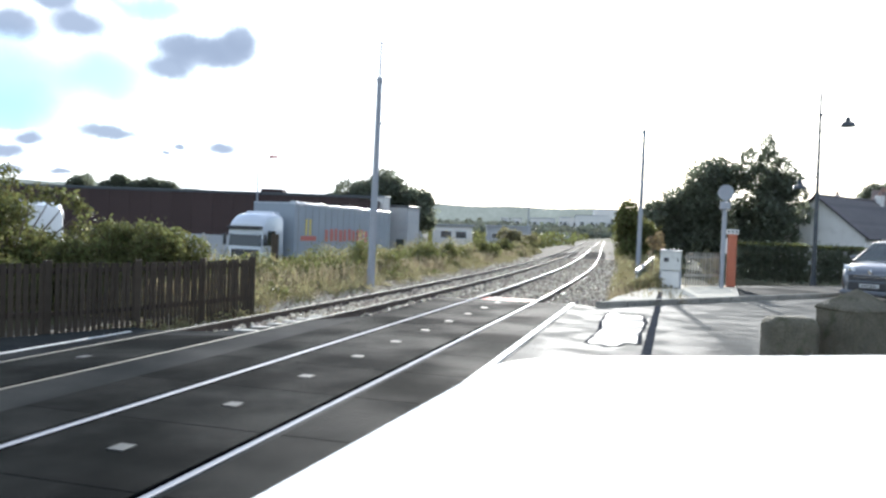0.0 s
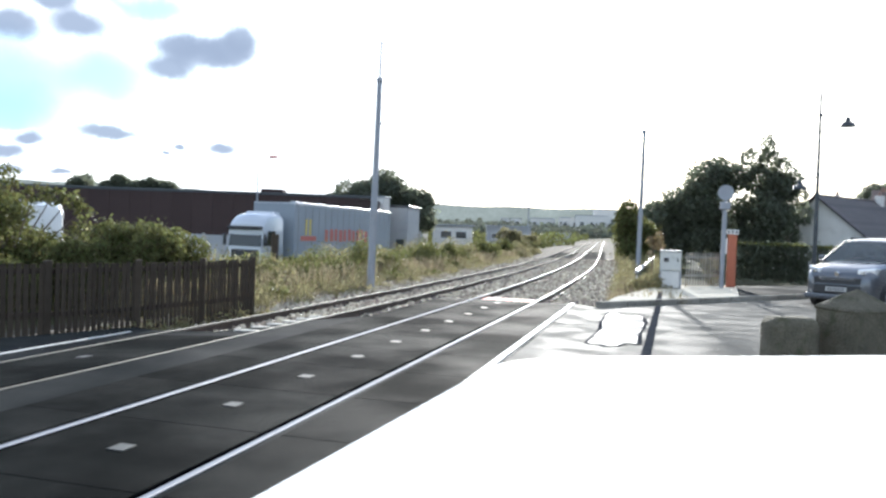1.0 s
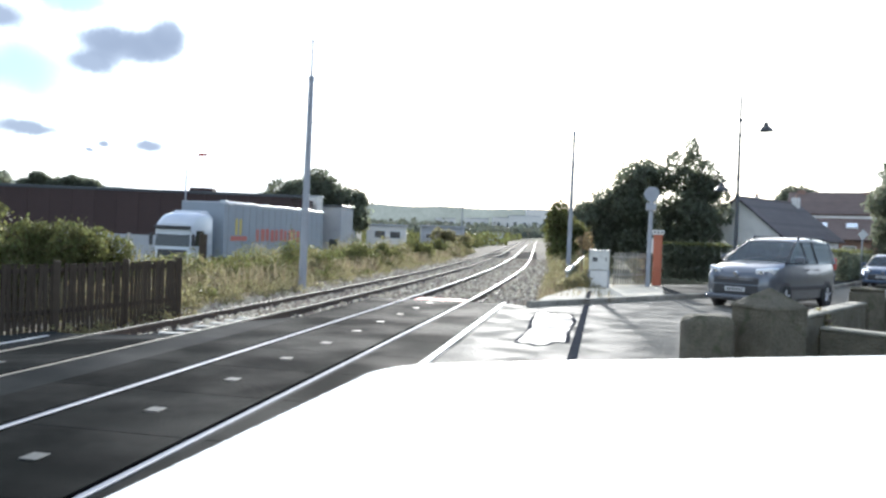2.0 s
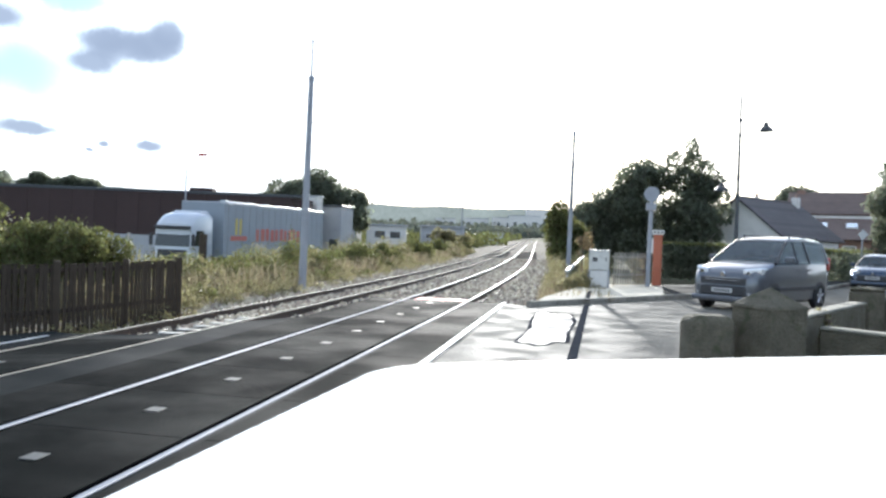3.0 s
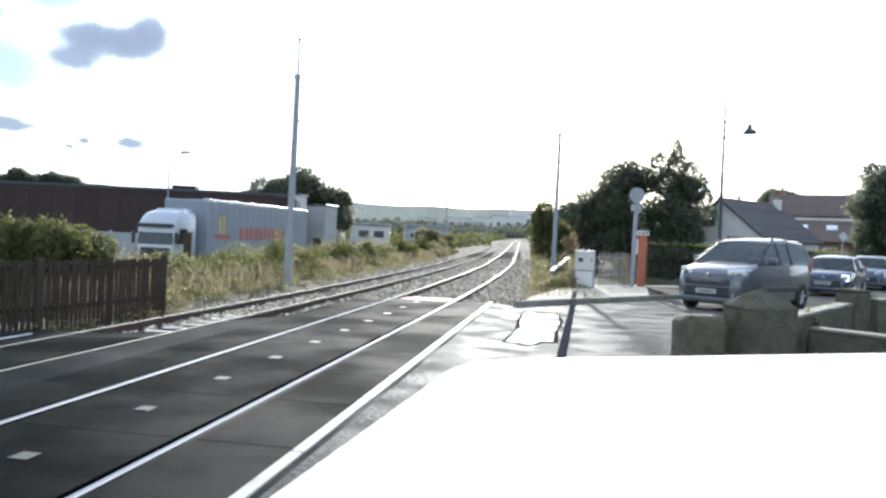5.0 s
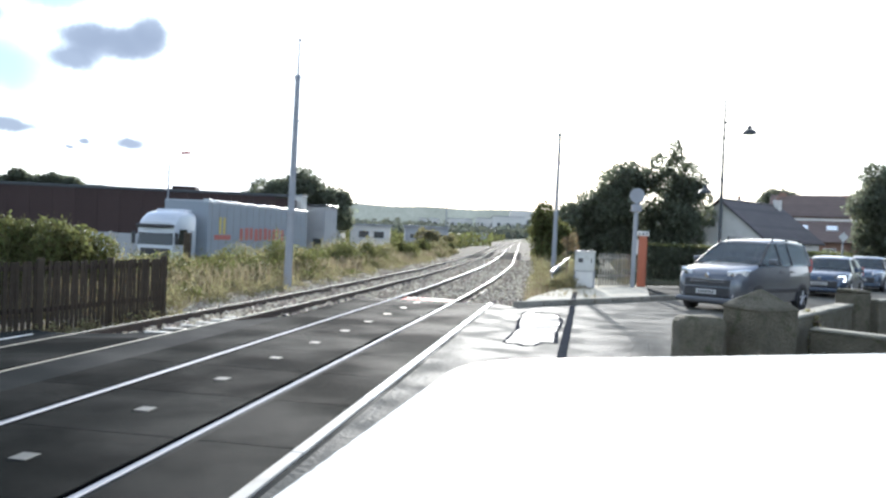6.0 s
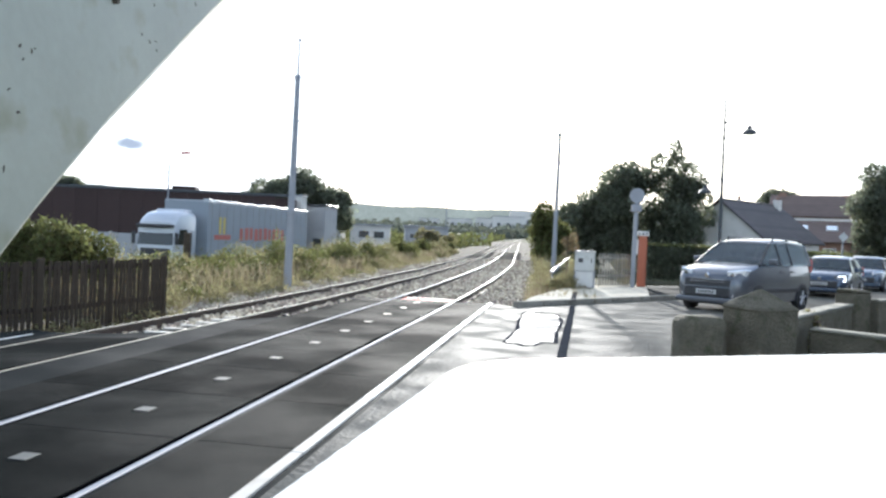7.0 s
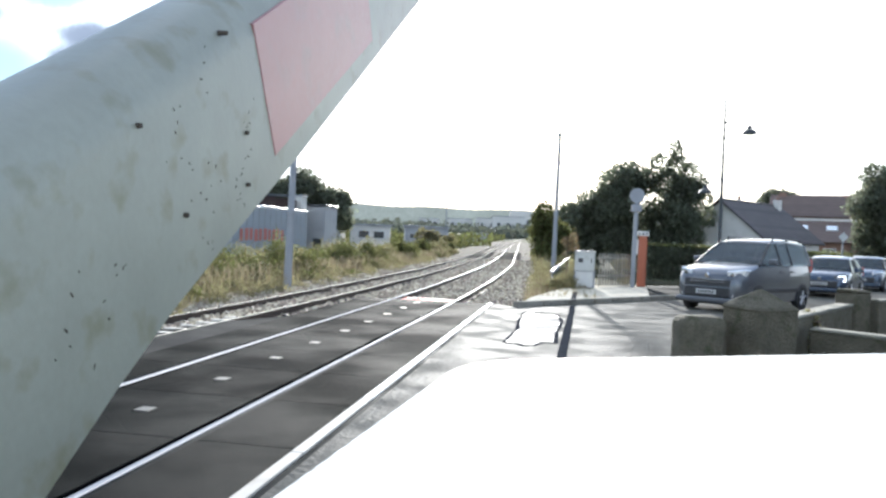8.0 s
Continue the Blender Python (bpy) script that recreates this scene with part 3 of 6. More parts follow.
def build_arm():
    """The arm lies along +y of its own space when lowered; it turns about x."""
    arm = empty("lifting_barrier", pose(ARM_X, ARM_Y, ARM_Z, 60), "weathered white lifting barrier with faded red bands", "barrier")
    verts, faces, ring = [], [], []
    stations = [0.55, 0.7, 0.85, 0.95, 1.05, 1.15, 1.25, 1.4, 1.6, 2.0, 2.6, 3.2, 3.8]
    for s in stations:
        low = -0.022 - 0.05 * smooth_step(1.45, 0.7, s) ** 1.5 - 0.01 * smooth_step(1.15, 1.6, s)
        high = 0.211 - 0.006 * (s - 0.8)
        back = -0.12
        r = 0.05
        sect = [(0.0 - 0.012, low), (0.0, low + 0.012)]
        for k in range(7):
            a = math.pi / 2 * k / 6
            sect.append((-r + r * math.cos(a), high - r + r * math.sin(a)))
        for k in range(7):
            a = math.pi / 2 * k / 6
            sect.append((back + r - r * math.sin(a), high - r + r * math.cos(a)))
        sect += [(back, low + 0.012), (back + 0.012, low)]
        ring = sect
        verts += [(x, s, z) for x, z in sect]
    k = len(ring)
    for j in range(len(stations) - 1):
        faces += [(j * k + i, (j + 1) * k + i, (j + 1) * k + (i + 1) % k, j * k + (i + 1) % k) for i in range(k)]
    faces += [tuple(range(k)), tuple(reversed([(len(stations) - 1) * k + i for i in range(k)]))]
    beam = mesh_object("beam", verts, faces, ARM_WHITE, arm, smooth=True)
    me = beam.data
    bm = bmesh.new(); bm.from_mesh(me)
    bmesh.ops.recalc_face_normals(bm, faces=bm.faces[:])
    for e in bm.edges:
        if len(e.link_faces) == 2 and e.calc_face_angle() > radians(35):
            e.smooth = False
    bm.to_mesh(me); bm.free()
    for y0, y1 in ((1.532, 2.02), (2.55, 3.05)):
        t = 0.0012
        part("red_band", box_bm(-0.01, y0, 0.013, t, y1, 0.172, 0.001), ARM_RED, arm, "faded red reflective film")
    for y, z in ((1.459, 0.182), (1.307, 0.054), (1.27, 0.158), (1.465, 0.071), (1.444, 0.018)):
        b = tube_bm((-0.006, 0, 0), (0.004, 0, 0), 0.003, 0.0022, 10)
        ob = part("rivet", b, DIRT, arm, "dark rusted rivet")
        ob.location = (0, y, z)
    rng = random.Random(3)
    for i in range(84):
        if i % 4 == 0:
            cy, cz = rng.uniform(0.78, 1.5), rng.uniform(0.0, 0.17)
        y, z = cy + rng.gauss(0, 0.012), cz + rng.gauss(0, 0.014)
        b = bmesh.new()
        bmesh.ops.create_icosphere(b, subdivisions=1, radius=1.0, matrix=Matrix.Translation((0, y, z)) @ Euler((rng.uniform(0, 3), 0, 0)).to_matrix().to_4x4() @ Matrix.Diagonal((0.0006, rng.uniform(0.0006, 0.0035), rng.uniform(0.0005, 0.0013), 1)))
        part("dirt_spot", b, DIRT, arm)
    part("hub", tube_bm((-0.2, 0, 0), (0.05, 0, 0), 0.11, 0.11, 24), GALV, arm, "steel pivot hub")
    part("root", box_bm(-0.11, -0.35, -0.08, -0.01, 0.6, 0.16, 0.012), GALV, arm, "steel arm root with counterweight")
    return arm


arm = build_arm()


def build_pedestal():
    p = empty("barrier_pedestal", label="grey steel pedestal carrying the barrier arm", category="barrier pedestal")
    part("column", box_bm(-0.76, -0.62, -0.22, -0.58, -0.2, 0.95, 0.015), GALV, p)
    part("axle", tube_bm((-0.6, ARM_Y, ARM_Z), (-0.5, ARM_Y, ARM_Z), 0.045, 0.045, 16), GALV, p)


build_pedestal()


# ---- plants ----
def leaf_cloud(rng, blobs, count, size, shell=0.55):
    """Quads like leaves, scattered through the outer part of ellipsoids (x, y, z, rx, ry, rz)."""
    w = np.array([b[3] * b[4] + b[4] * b[5] + b[3] * b[5] for b in blobs]); w = w / w.sum()
    which = rng.choice(len(blobs), count, p=w)
    B = np.array(blobs)[which]
    d = rng.normal(size=(count, 3)); d /= np.linalg.norm(d, axis=1)[:, None]
    r = (shell + (1 - shell) * rng.random(count) ** 0.6) * (1 + 0.16 * np.sin(d[:, 0] * 7 + which) * np.sin(d[:, 2] * 6 + which * 2))
    r = np.where(rng.random(count) < 0.14, r * rng.uniform(1.0, 1.38, count), r)
    c = B[:, :3] + d * B[:, 3:] * r[:, None]
    n = rng.normal(size=(count, 3)) + 0.4 * d; n /= np.linalg.norm(n, axis=1)[:, None]
    t = np.cross(n, rng.normal(size=(count, 3))); t /= np.linalg.norm(t, axis=1)[:, None]
    u = np.cross(n, t)
    s = size * rng.uniform(0.6, 1.4, count)[:, None]
    v = np.stack([c - t * s, c - u * s * 0.45 + n * s * 0.12, c + t * s, c + u * s * 0.45 + n * s * 0.12], 1).reshape(-1, 3)
    return v


def leaf_object(name, v, material, parent=None):
    n = len(v) // 4
    me = bpy.data.meshes.new(name)
    me.vertices.add(len(v)); me.vertices.foreach_set("co", v.astype(np.float32).ravel())
    me.loops.add(len(v)); me.loops.foreach_set("vertex_index", np.arange(len(v), dtype=np.int32))
    me.polygons.add(n); me.polygons.foreach_set("loop_start", np.arange(0, len(v), 4, dtype=np.int32))
    me.update(calc_edges=True)
    me.materials.append(material)
    ob = new(name, me)
    ob.parent = parent
    return ob


def tree(name, x, y, z0, blobs, count, size, material, label, trunk_r=0.18, seed=1, category="tree", group=""):
    rng = np.random.default_rng(seed)
    t = empty(name, pose(x, y, z0), label, category, group)
    lo = min(b[2] - b[5] for b in blobs)
    hi = max(b[2] for b in blobs)
    bm = bmesh.new()
    tube_bm((0, 0, -0.2), (0.05, 0.02, max(lo + 0.3, 0.4)), trunk_r, trunk_r * 0.75, 10, bm)
    tube_bm((0.05, 0.02, max(lo + 0.3, 0.4)), (0, 0, hi), trunk_r * 0.75, trunk_r * 0.15, 8, bm)
    for b in blobs:
        tube_bm((0.03, 0, max(0.3, lo + 0.2 + 0.3 * (b[2] - lo))), (b[0], b[1], b[2] + b[5] * 0.4), trunk_r * 0.4, trunk_r * 0.06, 6, bm)
    part("trunk", bm, BARK, t)
    leaf_object("crown", leaf_cloud(rng, blobs, count, size), material, t)
    return t


def blobs_from(rng, n, cx, cy, cz, sx, sy, sz, r0, r1):
    out = []
    for _ in range(n):
        while True:
            d = rng.uniform(-1, 1, 3)
            if d @ d < 1:
                break
        r = rng.uniform(r0, r1)
        out.append((cx + d[0] * sx, cy + d[1] * sy, cz + d[2] * sz, r, r, r * rng.uniform(0.75, 1.1)))
    return out


def grown(blobs, k=1.25):
    return [tuple(v * k for v in b) for b in blobs]


def build_plants():
    rng = np.random.default_rng(11)
    # tall trees behind the far barrier, with an open top
    tree("tree", 6.63, 52.5, -0.6, grown(blobs_from(rng, 24, 0, 0, 2.9, 1.15, 1.0, 2.7, 0.55, 0.95) + [(0, 0, 6.7, 0.35, 0.35, 0.75), (0.1, 0, 5.9, 0.55, 0.5, 0.8), (0.8, 0, 5.6, 0.45, 0.4, 0.7), (-0.8, 0, 5.9, 0.6, 0.5, 0.8), (-0.4, 0, 5.0, 0.8, 0.6, 0.8), (1.2, 0, 4.7, 0.45, 0.4, 0.6), (0.6, 0, 4.6, 0.7, 0.6, 0.9), (-1.5, 0, 5.2, 0.6, 0.6, 0.7), (1.5, 0, 4.3, 0.5, 0.4, 0.6), (1.35, 0, 5.1, 0.38, 0.35, 0.5), (1.75, 0, 3.4, 0.5, 0.4, 0.6)]), 20000, 0.13, LEAF_DARK, "tall leafy tree with an open pointed crown", 0.16, 21)
    tree("tree", 3.62, 53.1, -0.6, grown(blobs_from(rng, 30, 0, 0, 3.0, 1.6, 1.2, 2.75, 0.65, 1.05)), 16000, 0.13, LEAF_DARK, "dense leafy tree behind the railings", 0.16, 22)
    tree("tree", 1.12, 54.4, -0.6, grown(blobs_from(rng, 26, 0, 0, 2.6, 1.5, 1.2, 2.6, 0.6, 1.0)), 14000, 0.13, LEAF_DARK, "dense leafy tree behind the railings", 0.16, 23)
    tree("tree", -1.1, 47.0, -0.2, blobs_from(rng, 16, 0, 0, 2.0, 0.9, 1.0, 2.0, 0.5, 0.85), 12000, 0.11, LEAF, "slim leafy tree beside the line", 0.13, 24)
    tree("tree", -2.1, 62.0, -0.2, blobs_from(rng, 8, 0, 0, 2.0, 0.7, 1.5, 1.6, 0.6, 0.9), 5000, 0.13, LEAF, "leafy tree beside the bending line", 0.13, 25)
    # tree beside the terrace and one behind the roofs
    tree("tree", 23.6, 61.5, -0.2, blobs_from(rng, 34, -0.7, 0, 5.0, 2.5, 2.0, 3.0, 0.85, 1.4), 24000, 0.16, LEAF_DARK, "round dark leafy street tree", 0.2, 26)
    tree("tree", 21.0, 83.0, -0.2, blobs_from(rng, 10, 0, 0, 6.3, 1.6, 1.4, 1.2, 0.7, 1.1), 6000, 0.16, LEAF_DARK, "leafy tree rising behind the roofs", 0.2, 27)
    # dark bushes behind the board fence
    crown = []
    for b in blobs_from(rng, 50, -0.3, -0.3, 1.5, 1.6, 1.3, 1.4, 0.35, 0.6):
        if math.hypot(b[0] * 0.7 + b[1] * 0.713 - 1.0, b[2] - 2.0) > b[3] + 0.2:
            crown.append(b)
    for u, z, r in ((0.7, 2.62, 0.3), (1.05, 2.58, 0.26), (1.4, 2.5, 0.26), (1.65, 2.25, 0.24), (1.62, 1.85, 0.24), (1.5, 1.5, 0.3)):
        crown.append((u * 0.7, u * 0.713, z, r, r, r * 0.8))
    tree("tree", -13.9, 13.7, -0.5, crown, 26000, 0.06, LEAF, "leafy tree with sunlit edges behind the fence", 0.1, 28)
    for az, r, s, sd in ((-40.6, 17.6, 0.85, 31), (-38.9, 18.4, 1.05, 32), (-36.8, 18.0, 1.1, 33), (-34.8, 18.5, 0.95, 34), (-45.5, 16.5, 0.6, 35)):
        x, y = r * math.sin(radians(az)), r * math.cos(radians(az))
        tree("bush", x, y, -0.25, blobs_from(rng, 16, 0, 0, 0.8 * s + 0.1, 0.8 * s, 0.7 * s, 0.62 * s, 0.28, 0.46), 15000, 0.045, LEAF, "dense dark green bush behind the fence", 0.05, sd, "bush", "bushes behind the fence")
    # wide tree behind the works, woods on the skyline behind the roof
    tree("tree", -38.6, 103.5, -1.0, blobs_from(rng, 60, 0.2, 0, 6.5, 6.9, 3.0, 3.3, 1.4, 2.2), 26000, 0.3, LEAF_DARK, "broad dark tree behind the works", 0.5, 41)
    tree("tree", -33.8, 105.0, -1.0, blobs_from(rng, 14, 0, 0, 5.4, 2.6, 2.0, 2.8, 1.0, 1.7), 9000, 0.28, LEAF_DARK, "dark tree behind the works", 0.4, 42)
    for x, y, s, sd in ((-65.4, 82.2, 0.95, 43), (-63.7, 83.4, 0.75, 44), (-62.2, 84.5, 0.8, 45), (-60.7, 85.7, 0.7, 47), (-70.5, 82.0, 0.8, 46)):
        tree("tree", x, y, -1.0, blobs_from(rng, 9, 0, 0, 6.05 + s * 1.2, 1.7 * s, 1.5, 0.8 * s, 0.7, 1.1), 6000, 0.17, LEAF_DARK, "tree top showing over the works roof", 0.3, sd)
    # young trees beside the line in the distance
    for x, y, h, sd in ((-14.6, 79.0, 3.0, 81), (-14.9, 92.0, 2.4, 83)):
        tree("tree", x, y, -0.6, blobs_from(rng, 10, 0, 0, h * 0.5, h * 0.35, 0.9, h * 0.35, 0.5, 0.8), 4000, 0.14, LEAF_YELLOW, "young pale green tree beside the line", 0.1, sd)


build_plants()


def build_undergrowth():
    """Brush, dry grass and weeds along the left of the line and beside the right-hand rail."""
    rng = np.random.default_rng(8)
    for nm, mt, n, size, lab in (("brambles", LEAF, 190000, 0.054, "tangled green brambles along the line"), ("dry_weeds", LEAF_YELLOW, 95000, 0.043, "yellowing weeds along the line")):
        blobs = []
        for i in range(230):
            s = 13.5 + 75 * rng.random() ** 1.5
            o = rng.uniform(-13.0, -5.6 - 0.35)
            x, y, a = track_point(s, o)
            hgt = 0.5 + 0.75 * rng.random() + (0.25 if o < -7 else 0) + 0.25 * math.sin(s * 0.5)
            hgt = max(0.25, hgt) * (0.55 if o > -6.6 else 1.0)
            r = rng.uniform(0.4, 0.8)
            blobs.append((x, y, ground_height(x, y) + hgt * 0.5, r, r, hgt * 0.62))
        leaf = leaf_cloud(rng, blobs, n, size, 0.2)
        grow = 1 + np.clip(leaf[:, 1].reshape(-1, 4).mean(1) - 25, 0, 70) / 40
        c = leaf.reshape(-1, 4, 3)
        m = c.mean(1, keepdims=True)
        c = m + (c - m) * grow[:, None, None]
        tagged(leaf_object(nm, c.reshape(-1, 3), mt), lab, "undergrowth", kind="stuff")
    blobs = []
    for i in range(150):
        s = 13.4 + 45 * rng.random() ** 1.6
        x, y, a = track_point(s, rng.uniform(-6.9, -5.0))
        blobs.append((x, y, ground_height(x, y) + 0.15, 0.3, 0.3, rng.uniform(0.15, 0.55)))
    tagged(leaf_object("pale_weeds", leaf_cloud(rng, blobs, 52000, 0.029, 0.15), LEAF_YELLOW), "pale seeding weeds at the edge of the ballast", "undergrowth", kind="stuff")
    # blades of tall straw grass
    n = 30000
    v = np.zeros((n, 4, 3))
    for i in range(n):
        if i < 23000:
            s = 13.3 + 60 * rng.random() ** 2.4
            o = rng.uniform(-9.5, -5.2) if rng.random() < 0.7 else rng.uniform(-12.5, -6)
            if o > -5.9 and rng.random() < 0.6:
                o -= 1.2
        else:
            s = 20 + 45 * rng.random() ** 1.5
            o = rng.uniform(2.3, 4.3)
        x, y, a = track_point(s, o)
        z = ground_height(x, y)
        hg = rng.uniform(0.2, 0.95) ** 1.3 * (0.5 if o > 0 or o > -6.0 else 1.0)
        w = rng.uniform(0.004, 0.009) * (1 + s / 40)
        lx, ly = rng.normal(0, 0.28, 2) * hg
        ang = rng.uniform(0, 3.14)
        ca, sa = math.cos(ang) * w, math.sin(ang) * w
        v[i] = ((x - ca, y - sa, z), (x + ca, y + sa, z), (x + lx + ca * 0.6, y + ly + sa * 0.6, z + hg), (x + lx - ca * 0.6, y + ly - sa * 0.6, z + hg))
    tagged(leaf_object("tall_grass", v.reshape(-1, 3), STRAW), "tall dry straw-coloured grass", "grass", kind="stuff")
    blobs = []
    for i in range(90):
        s = 24 + 46 * rng.random()
        x, y, a = track_point(s, rng.uniform(2.3, 3.9))
        tall = rng.uniform(0.25, 0.8) if s > 27 else 0.25
        blobs.append((x, y, tall * 0.5 - 0.1, 0.4, 0.4, tall))
    for i in range(22):
        f = i / 21
        blobs.append((-7.75 - 0.5 * f + rng.uniform(-0.2, 0.25), 14.4 - 4.0 * f, -0.3, 0.22, 0.22, rng.uniform(0.1, 0.3)))
    tagged(leaf_object("verge_weeds", leaf_cloud(rng, blobs, 50000, 0.036, 0.2), LEAF_YELLOW), "low weeds beside the rails", "undergrowth", kind="stuff")
    # scrub and hedges in the middle distance
    blobs = []
    for i in range(260):
        az = rng.uniform(-46, 2) if i < 200 else rng.uniform(-2, 30)
        r = rng.uniform(130, 330) if i < 200 else rng.uniform(85, 250)
        x, y = r * math.sin(radians(az)), r * math.cos(radians(az))
        if abs(x - track_point(y, -1.5)[0]) < 7 or (az > -18 and az < -7 and r < 145):
            continue
        q = rng.uniform(1.5, 3.5)
        blobs.append((x, y, ground_height(x, y) + q * 0.5, q * 1.8, q * 1.8, q * 0.7))
    tagged(leaf_object("distant_scrub", leaf_cloud(rng, blobs, 40000, 0.5, 0.3), LEAF), "scrub and hedges in the middle distance", "undergrowth", kind="stuff")
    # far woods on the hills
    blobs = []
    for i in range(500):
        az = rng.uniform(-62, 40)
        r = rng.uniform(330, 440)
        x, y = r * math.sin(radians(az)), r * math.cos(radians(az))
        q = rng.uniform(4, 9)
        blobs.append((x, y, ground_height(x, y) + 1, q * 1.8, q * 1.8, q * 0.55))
    tagged(leaf_object("far_woods", leaf_cloud(rng, blobs, 50000, 1.6, 0.5), HAZED_LEAF), "distant woods on low hills, greyed for haze", "woods", kind="stuff")


    # the ridge that closes the valley; its haze is an emitted glow
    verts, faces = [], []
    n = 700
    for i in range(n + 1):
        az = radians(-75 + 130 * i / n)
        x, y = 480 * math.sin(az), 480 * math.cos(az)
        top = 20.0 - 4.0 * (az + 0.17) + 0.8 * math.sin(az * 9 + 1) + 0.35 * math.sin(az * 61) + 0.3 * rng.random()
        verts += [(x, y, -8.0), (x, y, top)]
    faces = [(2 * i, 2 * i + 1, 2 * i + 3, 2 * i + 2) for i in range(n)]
    tagged(mesh_object("backdrop", verts, faces, HAZE_GLOW), "wooded ridge far across the valley, glowing to look hazy", "backdrop", kind="structure")


HAZE_GLOW = mat("ridge_haze_glow", (0.1, 0.11, 0.1), 1.0, spec=0.0, vary=0.4, scale=0.05, fine=0.6, bump=0)
# emission of the ridge's own colour imitates distance haze
hz = HAZE_GLOW.node_tree.nodes["Principled BSDF"]
HAZE_GLOW.node_tree.links.new(hz.inputs["Base Color"].links[0].from_socket, hz.inputs["Emission Color"])
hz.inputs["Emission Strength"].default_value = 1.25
build_undergrowth()


# ---- board fence ----
FENCE = tuple((x * 1.08, y * 1.08) for x, y in ((-7.3, 13.0), (-7.42, 11.55), (-7.62, 10.12), (-8.05, 8.75), (-8.75, 7.5), (-9.7, 6.4), (-10.8, 5.4)))


def build_fence():
    fence = empty("board_fence", pose(0, 0, -0.124), label="dark weathered vertical board fence", category="fence")
    post = None
    for i, (x, y) in enumerate(FENCE):
        if post is None:
            post = part("post", box_bm(-0.055, -0.055, -0.4, 0.055, 0.055, 1.06, 0.01), FENCE_WOOD, fence)
            q = post
        else:
            q = new("post", post.data); q.parent = fence
        q.matrix_local = pose(x, y, 0, 0, 0, 20 * i)
    board = None
    rng = random.Random(4)
    for (x0, y0), (x1, y1) in zip(FENCE, FENCE[1:]):
        d = Vector((x1 - x0, y1 - y0))
        ln = d.length
        u = d / ln
        a = math.degrees(math.atan2(u.y, u.x))
        for z in (0.2, 0.86):
            r = part("rail", box_bm(0.05, -0.02, z, ln - 0.05, 0.02, z + 0.08, 0.006), FENCE_WOOD, fence)
            r.matrix_local = pose(x0 + u.y * 0.03, y0 - u.x * 0.03, 0, 0, 0, a)
        n = int((ln - 0.12) / 0.1)
        for k in range(n):
            s = 0.09 + k * (ln - 0.14) / n
            if board is None:
                b = box_bm(-0.037, -0.011, -0.2, 0.037, 0.011, 1.01, 0.004)
                board = part("board", b, FENCE_WOOD, fence)
                q = board
            else:
                q = new("board", board.data); q.parent = fence
            q.matrix_local = pose(x0 + u.x * s - u.y * 0.015, y0 + u.y * s + u.x * 0.015, rng.uniform(-0.01, 0.008), rng.uniform(-1, 1), rng.uniform(-0.8, 0.8), a + rng.uniform(-2, 2))


build_fence()


# ---- poles ----
def steel_pole(x, y, z0, height, r, label, lean=0.0, mast=1.12, name="pole", seg=14):
    p = empty(name, pose(x, y, z0, 0, lean, 0), label, "pole")
    part("shaft", tube_bm((0, 0, -0.3), (0, 0, height - mast), r, r * 0.62, seg), GALV, p, smooth=False)
    part("collar", tube_bm((0, 0, height - mast - 0.08), (0, 0, height - mast + 0.04), r * 0.85, r * 0.7, seg), GALV, p)
    part("mast", tube_bm((0, 0, height - mast), (0, 0, height), r * 0.28, r * 0.22, 8), GALV, p)
    part("cap", tube_bm((0, 0, height), (0, 0, height + 0.05), r * 0.4, r * 0.4, 8), GALV, p)
    part("step_bolt", tube_bm((0, 0, height * 0.68), (r * 1.4, 0, height * 0.68), 0.025, 0.025, 6), GALV, p)
    part("base_plate", box_bm(-r * 1.5, -r * 1.5, -0.3, r * 1.5, r * 1.5, 0.06, 0.01), CONCRETE, p)
    return p


stub = empty("wooden_post", pose(-11.2, 21.2, -0.9, 0, 1), "dark wooden post standing in the weeds", "post")
part("post", box_bm(-0.09, -0.09, -0.2, 0.09, 0.09, 2.25, 0.015), FENCE_WOOD, stub)
steel_pole(-8.7, 23.0, -0.4, 7.9, 0.13, "tall grey steel pole with a thin mast beside the line", 0.6)
steel_pole(-0.66, 33.5, -0.2, 7.6, 0.11, "grey steel pole behind the white handrail", 0.3, 1.2)
steel_pole(-17.6, 108.5, -0.5, 10.2, 0.12, "thin distant pole beside the line", 0.3, 3.0)
steel_pole(-3.8, 89.9, -0.2, 9.0, 0.12, "thin distant pole beside the line", 0.3, 3.0)


# ---- vehicles ----
def paint(name, colour, metal=0.5, rough=0.3):
    m = mat(name, colour, rough, metal, vary=0.06, scale=2, fine=60, bump=0.02, dist=0.001, stain=tuple(c * 0.8 + 0.03 for c in colour), stain_amount=0.3)
    b = m.node_tree.nodes["Principled BSDF"]
    b.inputs["Coat Weight"].default_value, b.inputs["Coat Roughness"].default_value = 1.0, 0.06
    return m


GLASS = glass("car_glass", (0.78, 0.82, 0.82), 0.03, 0.36)
TYRE = mat("tyre", (0.02, 0.02, 0.02), 0.85, vary=0.2, scale=8, fine=60, bump=0.3)
ALLOY = mat("alloy", (0.5, 0.5, 0.52), 0.35, 0.9, vary=0.1, scale=6, fine=40, bump=0.05)
PLASTIC = mat("black_plastic", (0.025, 0.025, 0.027), 0.55, vary=0.2, scale=6, fine=80, bump=0.2, dist=0.002)
LENS = mat("lamp_lens", (0.75, 0.77, 0.78), 0.12, 0.5, vary=0.1, scale=20, fine=60, bump=0.05)
